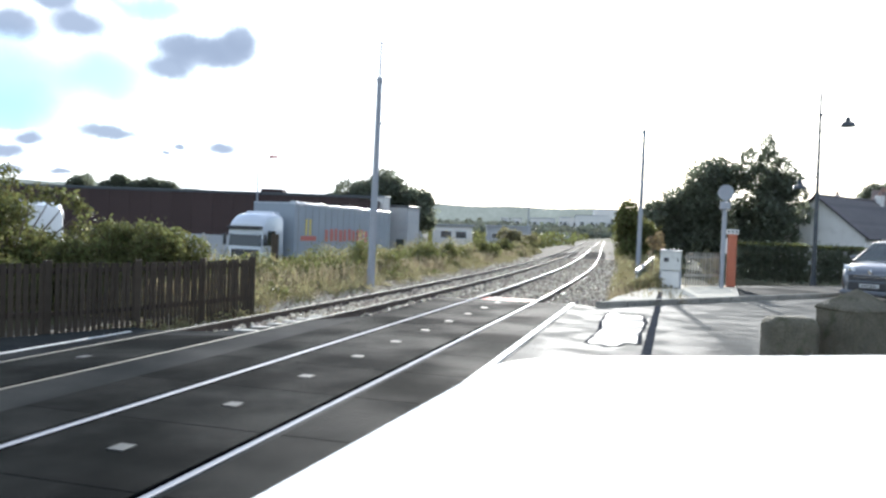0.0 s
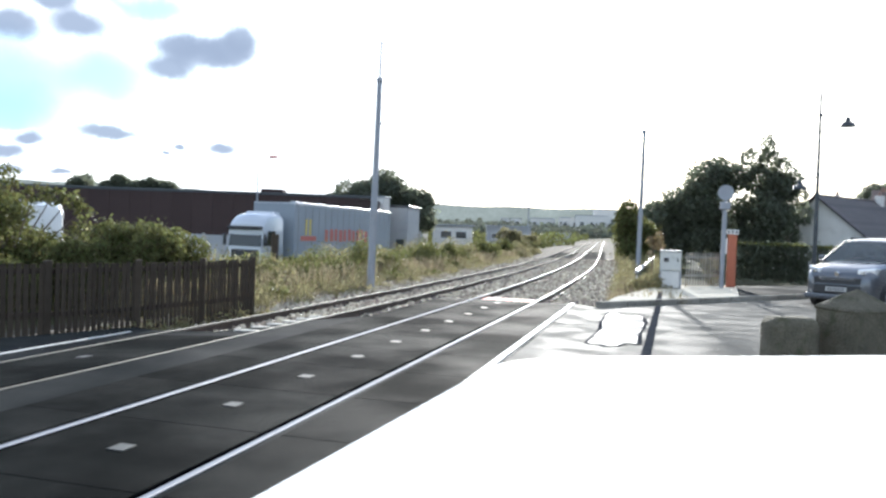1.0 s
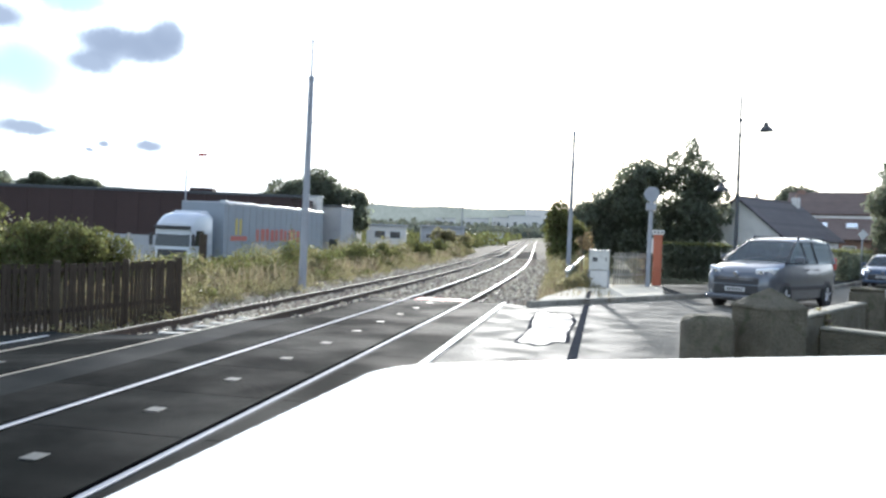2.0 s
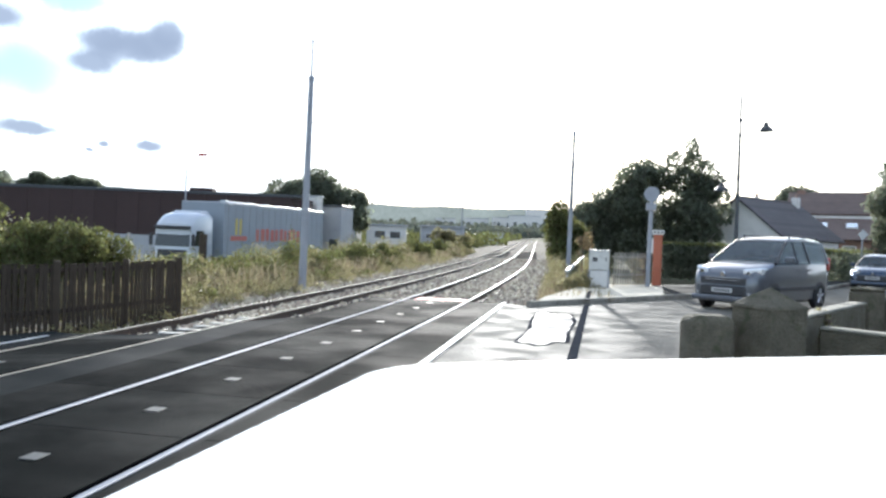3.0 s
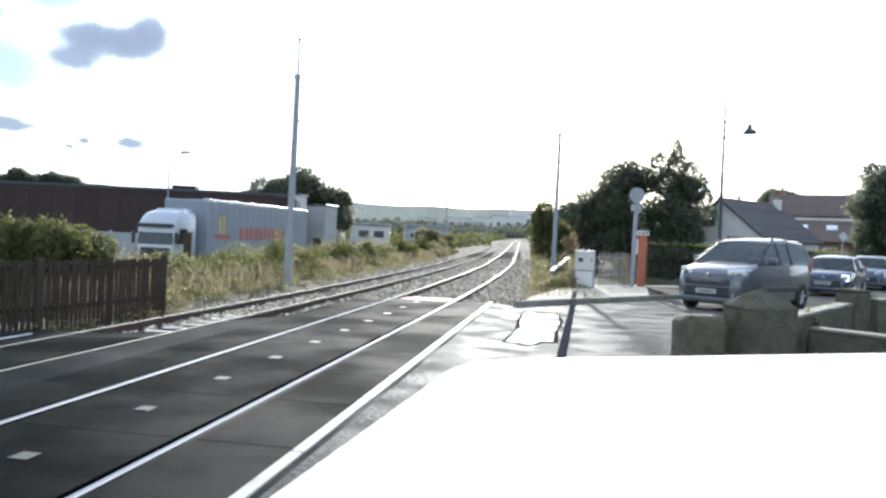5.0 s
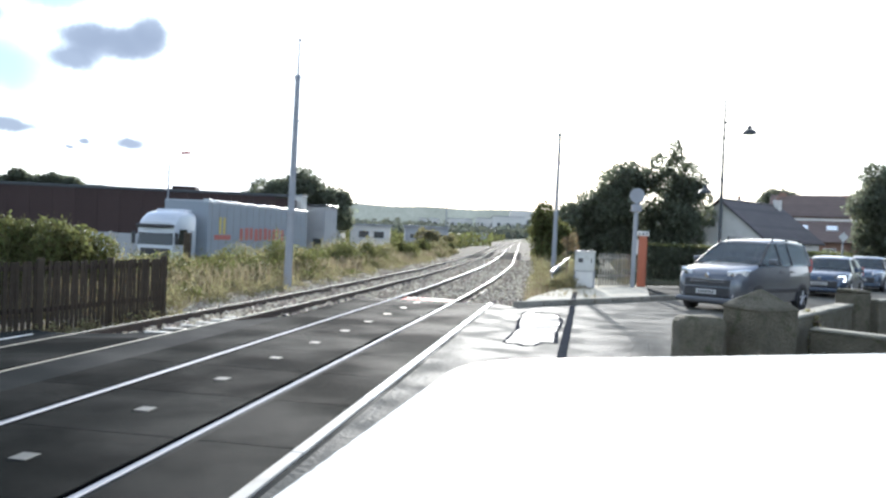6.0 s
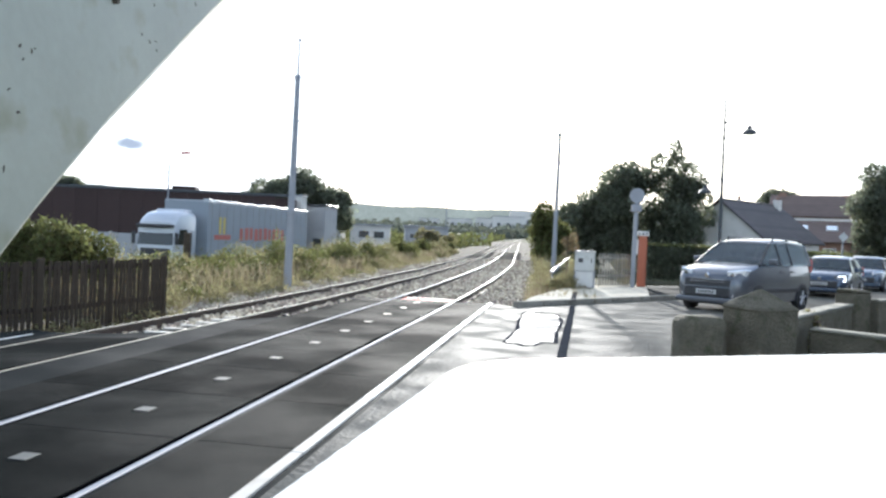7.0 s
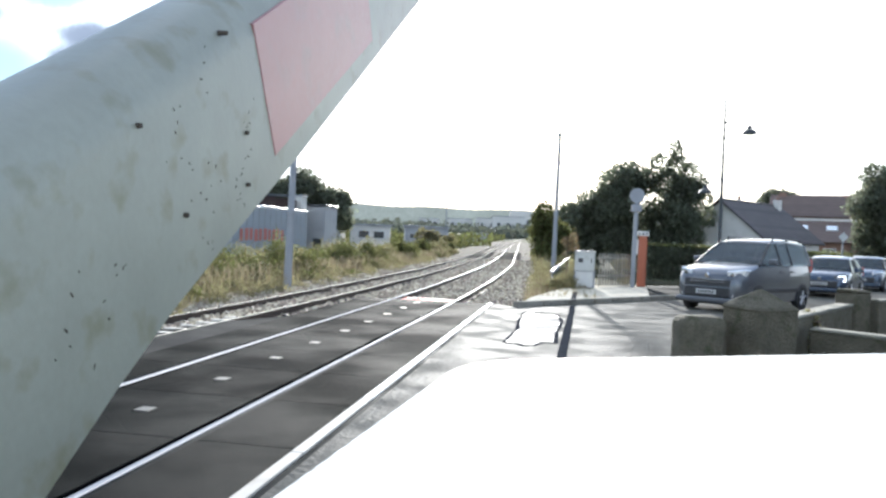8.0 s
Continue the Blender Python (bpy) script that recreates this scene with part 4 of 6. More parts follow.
DARK_LENS = mat("dark_lamp_lens", (0.16, 0.17, 0.18), 0.1, 0.3, vary=0.1, scale=20, fine=60, bump=0.05)
SEAT = mat("dark_cloth", (0.03, 0.03, 0.033), 0.9, vary=0.2, scale=6, fine=80, bump=0.3)
PLATE_WHITE = mat("plate_white", (0.42, 0.42, 0.41), 0.4, vary=0.05, scale=6, fine=60, bump=0)
PLATE_INK = mat("plate_ink", (0.03, 0.03, 0.035), 0.5, vary=0.05, scale=6, fine=60, bump=0)
CHROME = mat("chrome", (0.8, 0.8, 0.8), 0.12, 1.0, vary=0.03, scale=6, fine=40, bump=0)
DAYLIGHT_LAMP = glow("daytime_lamp", (0.95, 0.97, 1.0), 1.8)


def loft(name, stations, sect, material, parent, smooth=True, label=""):
    """Join mirrored sections: sect(station) gives right-hand points (x, z) from the bottom to the middle of the top."""
    verts, faces, k = [], [], 0
    for st in stations:
        half = sect(st)
        ring = [(-x, z) for x, z in half] + [(x, z) for x, z in reversed(half) if x > 1e-6]
        k = len(ring)
        verts += [(x, st[0], z) for x, z in ring]
    for j in range(len(stations) - 1):
        faces += [(j * k + i, j * k + (i + 1) % k, (j + 1) * k + (i + 1) % k, (j + 1) * k + i) for i in range(k)]
    faces += [tuple(reversed(range(k))), tuple((len(stations) - 1) * k + i for i in range(k))]
    ob = mesh_object(name, verts, faces, material, parent)
    bm = bmesh.new(); bm.from_mesh(ob.data)
    bmesh.ops.recalc_face_normals(bm, faces=bm.faces[:])
    for f in bm.faces:
        f.smooth = smooth
    for e in bm.edges:
        if len(e.link_faces) == 2 and e.calc_face_angle() > radians(38):
            e.smooth = False
    bm.to_mesh(ob.data); bm.free()
    if label:
        tagged(ob, label)
    return ob


def pane(name, corners, material, parent, thick=0.006, label=""):
    """A flat sheet with thickness through four or more corners."""
    b = bmesh.new()
    f = b.faces.new([b.verts.new(c) for c in corners])
    b.normal_update()
    n = f.normal * thick
    r = bmesh.ops.extrude_face_region(b, geom=[f])
    bmesh.ops.translate(b, vec=n, verts=[v for v in r["geom"] if isinstance(v, bmesh.types.BMVert)])
    bmesh.ops.recalc_face_normals(b, faces=b.faces[:])
    return part(name, b, material, parent, label)


def wheel(parent, x, y, r, w):
    side = 1 if x > 0 else -1
    hub = part("wheel", tube_bm((x - side * w, y, r), (x - side * 0.02, y, r), r * 0.62, r * 0.62, 18), PLASTIC, parent)
    b = bmesh.new()
    n, prof = 22, ((r * 0.66, -w), (r * 0.95, -w), (r, -w * 0.8), (r, -w * 0.2), (r * 0.95, 0), (r * 0.66, 0))
    rings = []
    for i in range(n):
        a = 2 * math.pi * i / n
        rings.append([b.verts.new((x + side * u, y + math.cos(a) * q, r + math.sin(a) * q)) for q, u in prof])
    for i in range(n):
        p, q = rings[i], rings[(i + 1) % n]
        for k in range(len(prof)):
            b.faces.new((p[k], p[(k + 1) % len(prof)], q[(k + 1) % len(prof)], q[k]))
    bmesh.ops.recalc_face_normals(b, faces=b.faces[:])
    part("tyre", b, TYRE, hub)
    b = tube_bm((x - side * 0.03, y, r), (x - side * 0.012, y, r), r * 0.2, r * 0.16, 12)
    for i in range(5):
        a = 2 * math.pi * i / 5 + 0.3
        tube_bm((x - side * 0.02, y, r), (x - side * 0.012, y + math.cos(a) * r * 0.66, r + math.sin(a) * r * 0.66), r * 0.1, r * 0.08, 6, b)
    part("rim", b, ALLOY, hub)


def car(name, label, body_mat, length, width, height, belt, hood_z, hood_end, screen_top, roof_end, rails=False, lit=False, lower=None, group=""):
    """Front towards -y, standing on z = 0. hood_end, screen_top and roof_end are distances from the nose."""
    c = empty(name, label=label, category="car", group=group)
    hl, hw = length / 2, width / 2
    y = lambda d: -hl + d
    gz = 0.2
    # lower body: nose, bonnet, waist, tail
    st = [(y(0.0), gz + 0.12, hood_z - 0.34, hw * 0.70), (y(0.06), gz + 0.02, hood_z - 0.24, hw * 0.84), (y(0.2), gz, hood_z - 0.13, hw * 0.93), (y(0.45), gz, hood_z - 0.05, hw * 0.98), (y(hood_end), gz, hood_z + 0.07, hw),
          (y(hood_end + 0.25), gz, belt, hw), (y(length * 0.6), gz, belt + 0.02, hw), (y(length - 0.35), gz, belt + 0.04, hw * 0.98), (y(length - 0.08), gz + 0.04, belt + 0.02, hw * 0.93), (y(length), gz + 0.1, belt - 0.12, hw * 0.85)]

    def sect(s):
        _, zb, zt, w = s
        return [(w * 0.86, zb), (w * 0.96, zb + 0.06), (w, zb + (zt - zb) * 0.45), (w * 0.985, zb + (zt - zb) * 0.72), (w * 0.95, zt - 0.07), (w * 0.86, zt - 0.012), (w * 0.45, zt + 0.012), (0.0, zt + 0.018)]

    body = loft("body", st, sect, body_mat, c)
    # roof and pillars
    b0, r0 = hw * 0.93, hw * 0.71
    yb, yt, ye, yr = y(hood_end + 0.02), y(screen_top), y(roof_end), y(length - 0.14)
    zr, zb = height - 0.06, belt - 0.03
    rs = [(yt - 0.04, zr - 0.05, r0 * 0.94), (yt + 0.12, zr + 0.0, r0), (0.5 * (yt + ye), zr + 0.05, r0), (ye - 0.15, zr + 0.01, r0 * 0.98), (ye + 0.03, zr - 0.05, r0 * 0.93)]
    roof = loft("roof", rs, lambda s: [(s[2] * 1.03, s[1] - 0.05), (s[2] * 1.02, s[1] - 0.01), (s[2] * 0.9, s[1] + 0.025), (s[2] * 0.5, s[1] + 0.045), (0.0, s[1] + 0.05)], body_mat, c)
    for sx_ in (-1, 1):
        t = sx_
        P = lambda yy, k: (t * (b0 + (r0 - b0) * k), yy, zb + (zr - 0.03 - zb) * k)
        cols = [(yb, yt), (y(hood_end + 1.28), y(hood_end + 1.28) + 0.02), (y(length * 0.68), y(length * 0.68)), (yr, ye)]
        for i, (a, q) in enumerate(cols):
            part("pillar", tube_bm(P(a, 0), P(q, 1), 0.036 if i in (0, 3) else 0.035, 0.03, 8), body_mat if i == 3 else PLASTIC, c)
        for (a, q), (a2, q2) in zip(cols, cols[1:]):
            pane("side_window", [P(a + 0.03, 0.0), P(a2 - 0.03, 0.0), P(q2 - 0.03, 1.0), P(q + 0.03, 1.0)], GLASS, c)
        m = part("door_mirror", box_bm(-0.11, -0.07, -0.075, 0.11, 0.07, 0.075, 0.035, seg=2), body_mat, c)
        m.location = (t * (hw + 0.09), yb + 0.42, belt + 0.07)
        part("mirror_glass", box_bm(-0.09, 0.071, -0.055, 0.09, 0.076, 0.055), CHROME, m)
        for d in (hood_end + 1.2, length * 0.66):
            part("door_handle", box_bm(t * (hw - 0.012), y(d) - 0.1, belt - 0.2, t * (hw + 0.022), y(d) + 0.1, belt - 0.165, 0.006), body_mat if not rails else PLASTIC, c)
        part("side_moulding", box_bm(t * (hw - 0.01), y(hood_end + 0.1), 0.5, t * (hw + 0.015), y(length * 0.78), 0.6, 0.008), lower or PLASTIC, c)
        # head lamp
        b = box_bm(t * hw * 0.5, y(0.06), hood_z - 0.28, t * hw * 0.93, y(0.42), hood_z - 0.1, 0.04, seg=2)
        for v in b.verts:
            k = (abs(v.co.x) / hw - 0.5) / 0.43
            v.co.y += 0.2 * k
            v.co.z += 0.05 * k
        hlamp = part("headlight", b, DARK_LENS if lit else LENS, c)
        part("bulb_housing", tube_bm((t * hw * 0.66, y(0.09), hood_z - 0.2), (t * hw * 0.66, y(0.05) + 0.06, hood_z - 0.2), 0.055, 0.06, 12), CHROME, hlamp)
        if lit:
            bz, bx = hood_z - 0.2, hw * 0.78
            lb = box_bm(t * (bx - 0.1), y(0.09), bz + 0.055, t * (bx + 0.12), y(0.14), bz + 0.078, 0.005)
            box_bm(t * (bx + 0.095), y(0.11), bz - 0.1, t * (bx + 0.12), y(0.16), bz + 0.078, 0.005, lb)
            box_bm(t * (bx + 0.02), y(0.09), bz - 0.12, t * (bx + 0.12), y(0.15), bz - 0.098, 0.005, lb)
            part("daytime_lamp", lb, DAYLIGHT_LAMP, c, "lit white daytime running lamp")
        part("fog_lamp", tube_bm((t * hw * 0.68, y(-0.01) + 0.02, 0.42), (t * hw * 0.68, y(0.12), 0.42), 0.055, 0.055, 12), LENS, c)
        part("rear_lamp", box_bm(t * hw * 0.8, y(length - 0.1), belt - 0.2, t * hw * 0.94, y(length + 0.01), belt + 0.15, 0.03), RED_PAINT, c)
        if rails:
            rb = tube_bm((t * r0 * 0.93, yt + 0.25, zr + 0.1), (t * r0 * 0.93, ye - 0.2, zr + 0.1), 0.02, 0.02, 8)
            for q in (yt + 0.25, 0.5 * (yt + ye), ye - 0.2):
                tube_bm((t * r0 * 0.93, q, zr + 0.0), (t * r0 * 0.93, q, zr + 0.1), 0.022, 0.022, 6, rb)
            part("roof_rail", rb, PLASTIC, c)
    pane("windscreen", [(-b0 * 0.95, yb + 0.02, zb + 0.02), (b0 * 0.95, yb + 0.02, zb + 0.02), (r0 * 0.93, yt, zr - 0.02), (-r0 * 0.93, yt, zr - 0.02)], GLASS, c)
    pane("rear_window", [(b0 * 0.9, yr, zb + 0.03), (-b0 * 0.9, yr, zb + 0.03), (-r0 * 0.9, ye, zr - 0.03), (r0 * 0.9, ye, zr - 0.03)], GLASS, c)
    for e in (-1, 1):
        w = part("wiper", tube_bm((e * 0.3, yb + 0.0, zb + 0.06), (e * 0.3 + 0.5, yb + 0.16, zb + 0.18), 0.012, 0.008, 6), PLASTIC, c)
    # front: grille, bumper, number plate with plain bars, badge
    part("grille", box_bm(-hw * (0.66 if rails else 0.52), y(-0.012), hood_z - (0.5 if rails else 0.42), hw * (0.66 if rails else 0.52), y(0.1), hood_z - 0.31, 0.025), PLASTIC, c)
    for i in range(2):
        part("grille_bar", box_bm(-hw * 0.5, y(-0.022), hood_z - 0.385 + 0.055 * i, hw * 0.5, y(0.0), hood_z - 0.372 + 0.055 * i, 0.003), CHROME, c)
    part("lower_grille", box_bm(-hw * 0.66, y(-0.03), 0.36, hw * 0.66, y(0.1), 0.62, 0.04), PLASTIC, c)
    part("bumper", box_bm(-hw * 0.9, y(-0.04), 0.22, hw * 0.9, y(0.3), 0.36, 0.045, seg=2), lower or body_mat, c)
    part("badge", tube_bm((0, y(-0.035), hood_z - 0.24), (0, y(0.02), hood_z - 0.22), 0.06, 0.05, 10), CHROME, c)
    pl = part("number_plate", box_bm(-0.26, y(-0.05), 0.44, 0.26, y(-0.032), 0.55, 0.004), PLATE_WHITE, c)
    for i in range(7):
        part("plate_bar", box_bm(-0.2 + i * 0.06, y(-0.054), 0.465, -0.165 + i * 0.06, y(-0.049), 0.525), PLATE_INK, pl)
    # cabin
    for e in (-0.36, 0.36):
        for d in (hood_end + 1.15, hood_end + 2.0):
            part("seat", box_bm(e - 0.24, y(d), 0.45, e + 0.24, y(d) + 0.16, belt + 0.12, 0.05), SEAT, c)
            part("headrest", box_bm(e - 0.13, y(d) + 0.04, belt + 0.15, e + 0.13, y(d) + 0.13, belt + 0.34, 0.04), SEAT, c)
    part("dashboard", box_bm(-b0 * 0.88, yb + 0.15, belt - 0.3, b0 * 0.88, yb + 0.75, belt - 0.02, 0.05), SEAT, c)
    r, ww = 0.315, 0.2
    for d in (0.86, length - 0.78):
        for t in (-1, 1):
            part("wheel_arch", tube_bm((t * (hw - 0.12), y(d), r + 0.02), (t * (hw + 0.004), y(d), r + 0.02), r + 0.055, r + 0.05, 22), PLASTIC, c)
            wheel(c, t * (hw + 0.02), y(d), r, ww)
    part("underbody", box_bm(-hw * 0.8, y(0.3), 0.17, hw * 0.8, y(length - 0.3), 0.3, 0.02), PLASTIC, c)
    return c


VAN_GREY = paint("grey_metallic", (0.085, 0.093, 0.108), 0.35, 0.3)
BLUE = paint("dark_blue_metallic", (0.03, 0.05, 0.085), 0.5, 0.28)
BLUE_GREY = paint("blue_grey_metallic", (0.06, 0.085, 0.12), 0.5, 0.3)
van = car("family_van", "grey family van with roof rails and black side mouldings", VAN_GREY, 4.38, 1.81, 1.83, 1.2, 1.12, 0.98, 2.0, 4.2, rails=True)
hatch = car("hatchback", "dark blue hatchback with lit daytime lamps", BLUE, 4.05, 1.74, 1.44, 0.93, 0.91, 1.0, 1.75, 3.55, lit=True, group="queueing cars")
hatch_b = car("hatchback", "blue-grey hatchback waiting behind another", BLUE_GREY, 4.1, 1.76, 1.48, 0.95, 0.93, 1.0, 1.75, 3.6, group="queueing cars")


def build_lorry():
    """Cab and box trailer parked in the yard; front towards -y of its own space."""
    m = pose(-20.2, 35.1, -1.12, 0, 0, -5) @ Matrix.Diagonal((0.86, 0.9, 0.97, 1))
    white = paint("lorry_white", (0.42, 0.45, 0.49), 0.0, 0.35)
    lorry = empty("lorry", m, "white lorry cab parked before the works", "lorry")
    hw = 1.22
    st = [(0.0, 0.55, 2.0, hw * 0.93), (0.06, 0.45, 2.9, hw * 0.98), (0.25, 0.45, 3.12, hw), (0.55, 0.45, 3.36, hw), (1.2, 0.45, 3.5, hw), (2.0, 0.6, 3.52, hw), (2.15, 0.6, 3.45, hw * 0.98)]
    st[0] = (0.0, 0.5, 1.75, hw * 0.95)
    st.insert(1, (0.03, 0.46, 1.9, hw * 0.97))
    loft("cab_body", st, lambda s: [(s[3] * 0.96, s[1]), (s[3], s[1] + 0.1), (s[3], s[2] - 0.35), (s[3] * 0.96, s[2] - 0.16), (s[3] * 0.82, s[2] - 0.03), (s[3] * 0.4, s[2]), (0.0, s[2] + 0.01)], white, lorry)
    pane("windscreen", [(-hw * 0.93, -0.02, 1.72), (hw * 0.93, -0.02, 1.72), (hw * 0.9, 0.1, 2.6), (-hw * 0.9, 0.1, 2.6)], GLASS_DARK, lorry, 0.02)
    part("sun_visor", box_bm(-hw * 0.95, -0.2, 2.6, hw * 0.95, 0.12, 2.78, 0.03), PLASTIC, lorry, "dark sun visor")
    part("grille", box_bm(-hw * 0.8, -0.04, 0.75, hw * 0.8, 0.03, 1.55, 0.03), PLASTIC, lorry)
    part("bumper", box_bm(-hw, -0.08, 0.35, hw, 0.3, 0.72, 0.05), white, lorry)
    for t in (-1, 1):
        pane("side_window", [(t * (hw + 0.004), 0.35, 1.75), (t * (hw + 0.004), 1.25, 1.75), (t * (hw + 0.004), 1.25, 2.55), (t * (hw + 0.004), 0.5, 2.55)], GLASS_DARK, lorry, 0.012 * t)
        mr = part("mirror", box_bm(t * (hw + 0.08), -0.12, 1.75, t * (hw + 0.3), 0.0, 2.35, 0.04), PLASTIC, lorry)
        part("mirror_arm", tube_bm((t * hw, 0.1, 2.4), (t * (hw + 0.2), -0.05, 2.35), 0.02, 0.02, 6), PLASTIC, mr)
        part("headlight", box_bm(t * 0.75, -0.1, 0.55, t * 1.15, 0.0, 0.75, 0.02), LENS, lorry)
        for yy in (1.25, 4.6):
            wheel(lorry, t * (hw - 0.02), yy, 0.5, 0.3)
    part("chassis", box_bm(-0.45, 0.4, 0.5, 0.45, 5.4, 0.85, 0.02), PLASTIC, lorry)
    part("wind_deflector", box_bm(-hw * 0.8, 1.3, 3.4, hw * 0.8, 2.1, 3.6, 0.09, seg=2), white, lorry)

    a = math.degrees(math.atan2(51.2 - 37.6, -18.07 + 18.7))
    trailer = empty("box_trailer", pose(-19.95, 37.6, -1.12, 0, 0, a - 90), "grey curtain-sided lorry trailer", "trailer")
    L_, w = 13.6, 1.27
    body = part("body", box_bm(-w, 0.0, 1.1, w, L_, 4.0, 0.03), CURTAIN, trailer)
    for i in range(17):
        part("strap", box_bm(w, 0.4 + i * 0.8, 1.1, w + 0.012, 0.45 + i * 0.8, 3.9), STRAP, body)
    part("roof_sheet", box_bm(-w, 0.0, 4.0, w, L_, 4.05, 0.015), white, trailer, "pale wrinkled roof sheet")
    fold = bmesh.new()
    rg = random.Random(2)
    for i in range(34):
        y0 = i * 0.4
        box_bm(w - 0.3, y0, 3.93 + rg.uniform(-0.05, 0.02), w + 0.03, y0 + 0.42, 4.08 + rg.uniform(-0.03, 0.05), 0.02, fold)
    part("roof_fold", fold, white, trailer, "white folded sheet edge")
    for yy, z0, wd, ht, mt in [(1.2, 2.3, 0.22, 0.9, YELLOW_INK), (1.65, 2.3, 0.22, 0.9, YELLOW_INK), (0.7, 2.0, 1.8, 0.25, RED_INK)] + [(3.6 + 0.62 * i, 1.95 + 0.03 * (i % 3), 0.36 + 0.08 * (i % 2), 0.7, RED_INK) for i in range(10)]:
        part("lettering_bar", box_bm(w + 0.012, yy, z0, w + 0.02, yy + wd, z0 + ht), mt, body)
    part("skirt", box_bm(-w * 0.95, 1.0, 0.55, w * 0.95, L_ - 1, 1.1, 0.03), PLASTIC, trailer)
    for yy in (9.2, 10.5, 11.8):
        for t in (-1, 1):
            wheel(trailer, t * (w - 0.05), yy, 0.48, 0.3)


GLASS_DARK = mat("tinted_screen", (0.02, 0.025, 0.027), 0.08, vary=0.05, scale=2, fine=20, bump=0)
CURTAIN = mat("grey_curtain", (0.22, 0.25, 0.28), 0.6, vary=0.12, scale=0.8, fine=18, bump=0.3, dist=0.02, stain=(0.22, 0.24, 0.25), stain_amount=0.5)
STRAP = mat("strap", (0.2, 0.21, 0.22), 0.7, vary=0.1, scale=4, fine=40, bump=0)
YELLOW_INK = mat("yellow_print", (0.5, 0.38, 0.08), 0.6, vary=0.15, scale=4, fine=40, bump=0)
RED_INK = mat("red_print", (0.38, 0.1, 0.08), 0.6, vary=0.15, scale=4, fine=40, bump=0)
build_lorry()

# ---- buildings ----
BROWN = mat("brown_cladding", (0.052, 0.036, 0.034), 0.75, spec=0.12, vary=0.15, scale=0.3, fine=5, bump=0.15, stain=(0.04, 0.03, 0.028), stain_amount=0.5, per_object=0.05)
RENDER_WALL = mat("pale_render", (0.6, 0.58, 0.54), 0.85, vary=0.1, scale=0.8, fine=25, bump=0.2, stain=(0.42, 0.4, 0.36), stain_amount=0.4)
GREY_WALL = mat("grey_sheet", (0.3, 0.31, 0.32), 0.7, vary=0.12, scale=0.5, fine=12, bump=0.15, stain=(0.22, 0.22, 0.22), stain_amount=0.4)
TILES = mat("dark_roof_tile", (0.07, 0.06, 0.058), 0.75, vary=0.3, scale=1.2, fine=9, bump=0.5, dist=0.03, per_object=0.2)
BROWN_TILES = mat("brown_roof_tile", (0.11, 0.075, 0.06), 0.75, vary=0.3, scale=1.2, fine=9, bump=0.5, dist=0.03, per_object=0.2)
BRICK = mat("old_brick", (0.24, 0.15, 0.115), 0.85, vary=0.25, scale=1.5, fine=16, bump=0.4, dist=0.01, stain=(0.3, 0.25, 0.2), stain_amount=0.4)
WINDOW = mat("window_glass", (0.03, 0.035, 0.04), 0.06, vary=0.05, scale=2, fine=20, bump=0)
STONE = mat("lichened_stone", (0.1, 0.09, 0.066), 0.92, spec=0.2, vary=0.5, scale=6, fine=45, bump=0.9, dist=0.02, stain=(0.055, 0.055, 0.03), stain_amount=0.9)
ORANGE = mat("orange_paint", (0.34, 0.1, 0.05), 0.55, vary=0.12, scale=5, fine=60, bump=0.1, stain=(0.4, 0.12, 0.06), stain_amount=0.4)
CAB_GREY = mat("cabinet_grey", (0.46, 0.47, 0.45), 0.55, vary=0.1, scale=4, fine=60, bump=0.1, stain=(0.32, 0.32, 0.29), stain_amount=0.5)
WHITE_METAL = mat("white_metal", (0.55, 0.55, 0.53), 0.5, vary=0.1, scale=5, fine=60, bump=0.1, stain=(0.5, 0.48, 0.42), stain_amount=0.4)
LAMP_DARK = mat("dark_lantern", (0.05, 0.055, 0.06), 0.45, 0.4, vary=0.1, scale=6, fine=60, bump=0.1)


def wall_frame(p, q):
    """Pose whose x runs from p to q in plan."""
    return pose(p[0], p[1], 0, 0, 0, math.degrees(math.atan2(q[1] - p[1], q[0] - p[0]))), math.hypot(q[0] - p[0], q[1] - p[1])


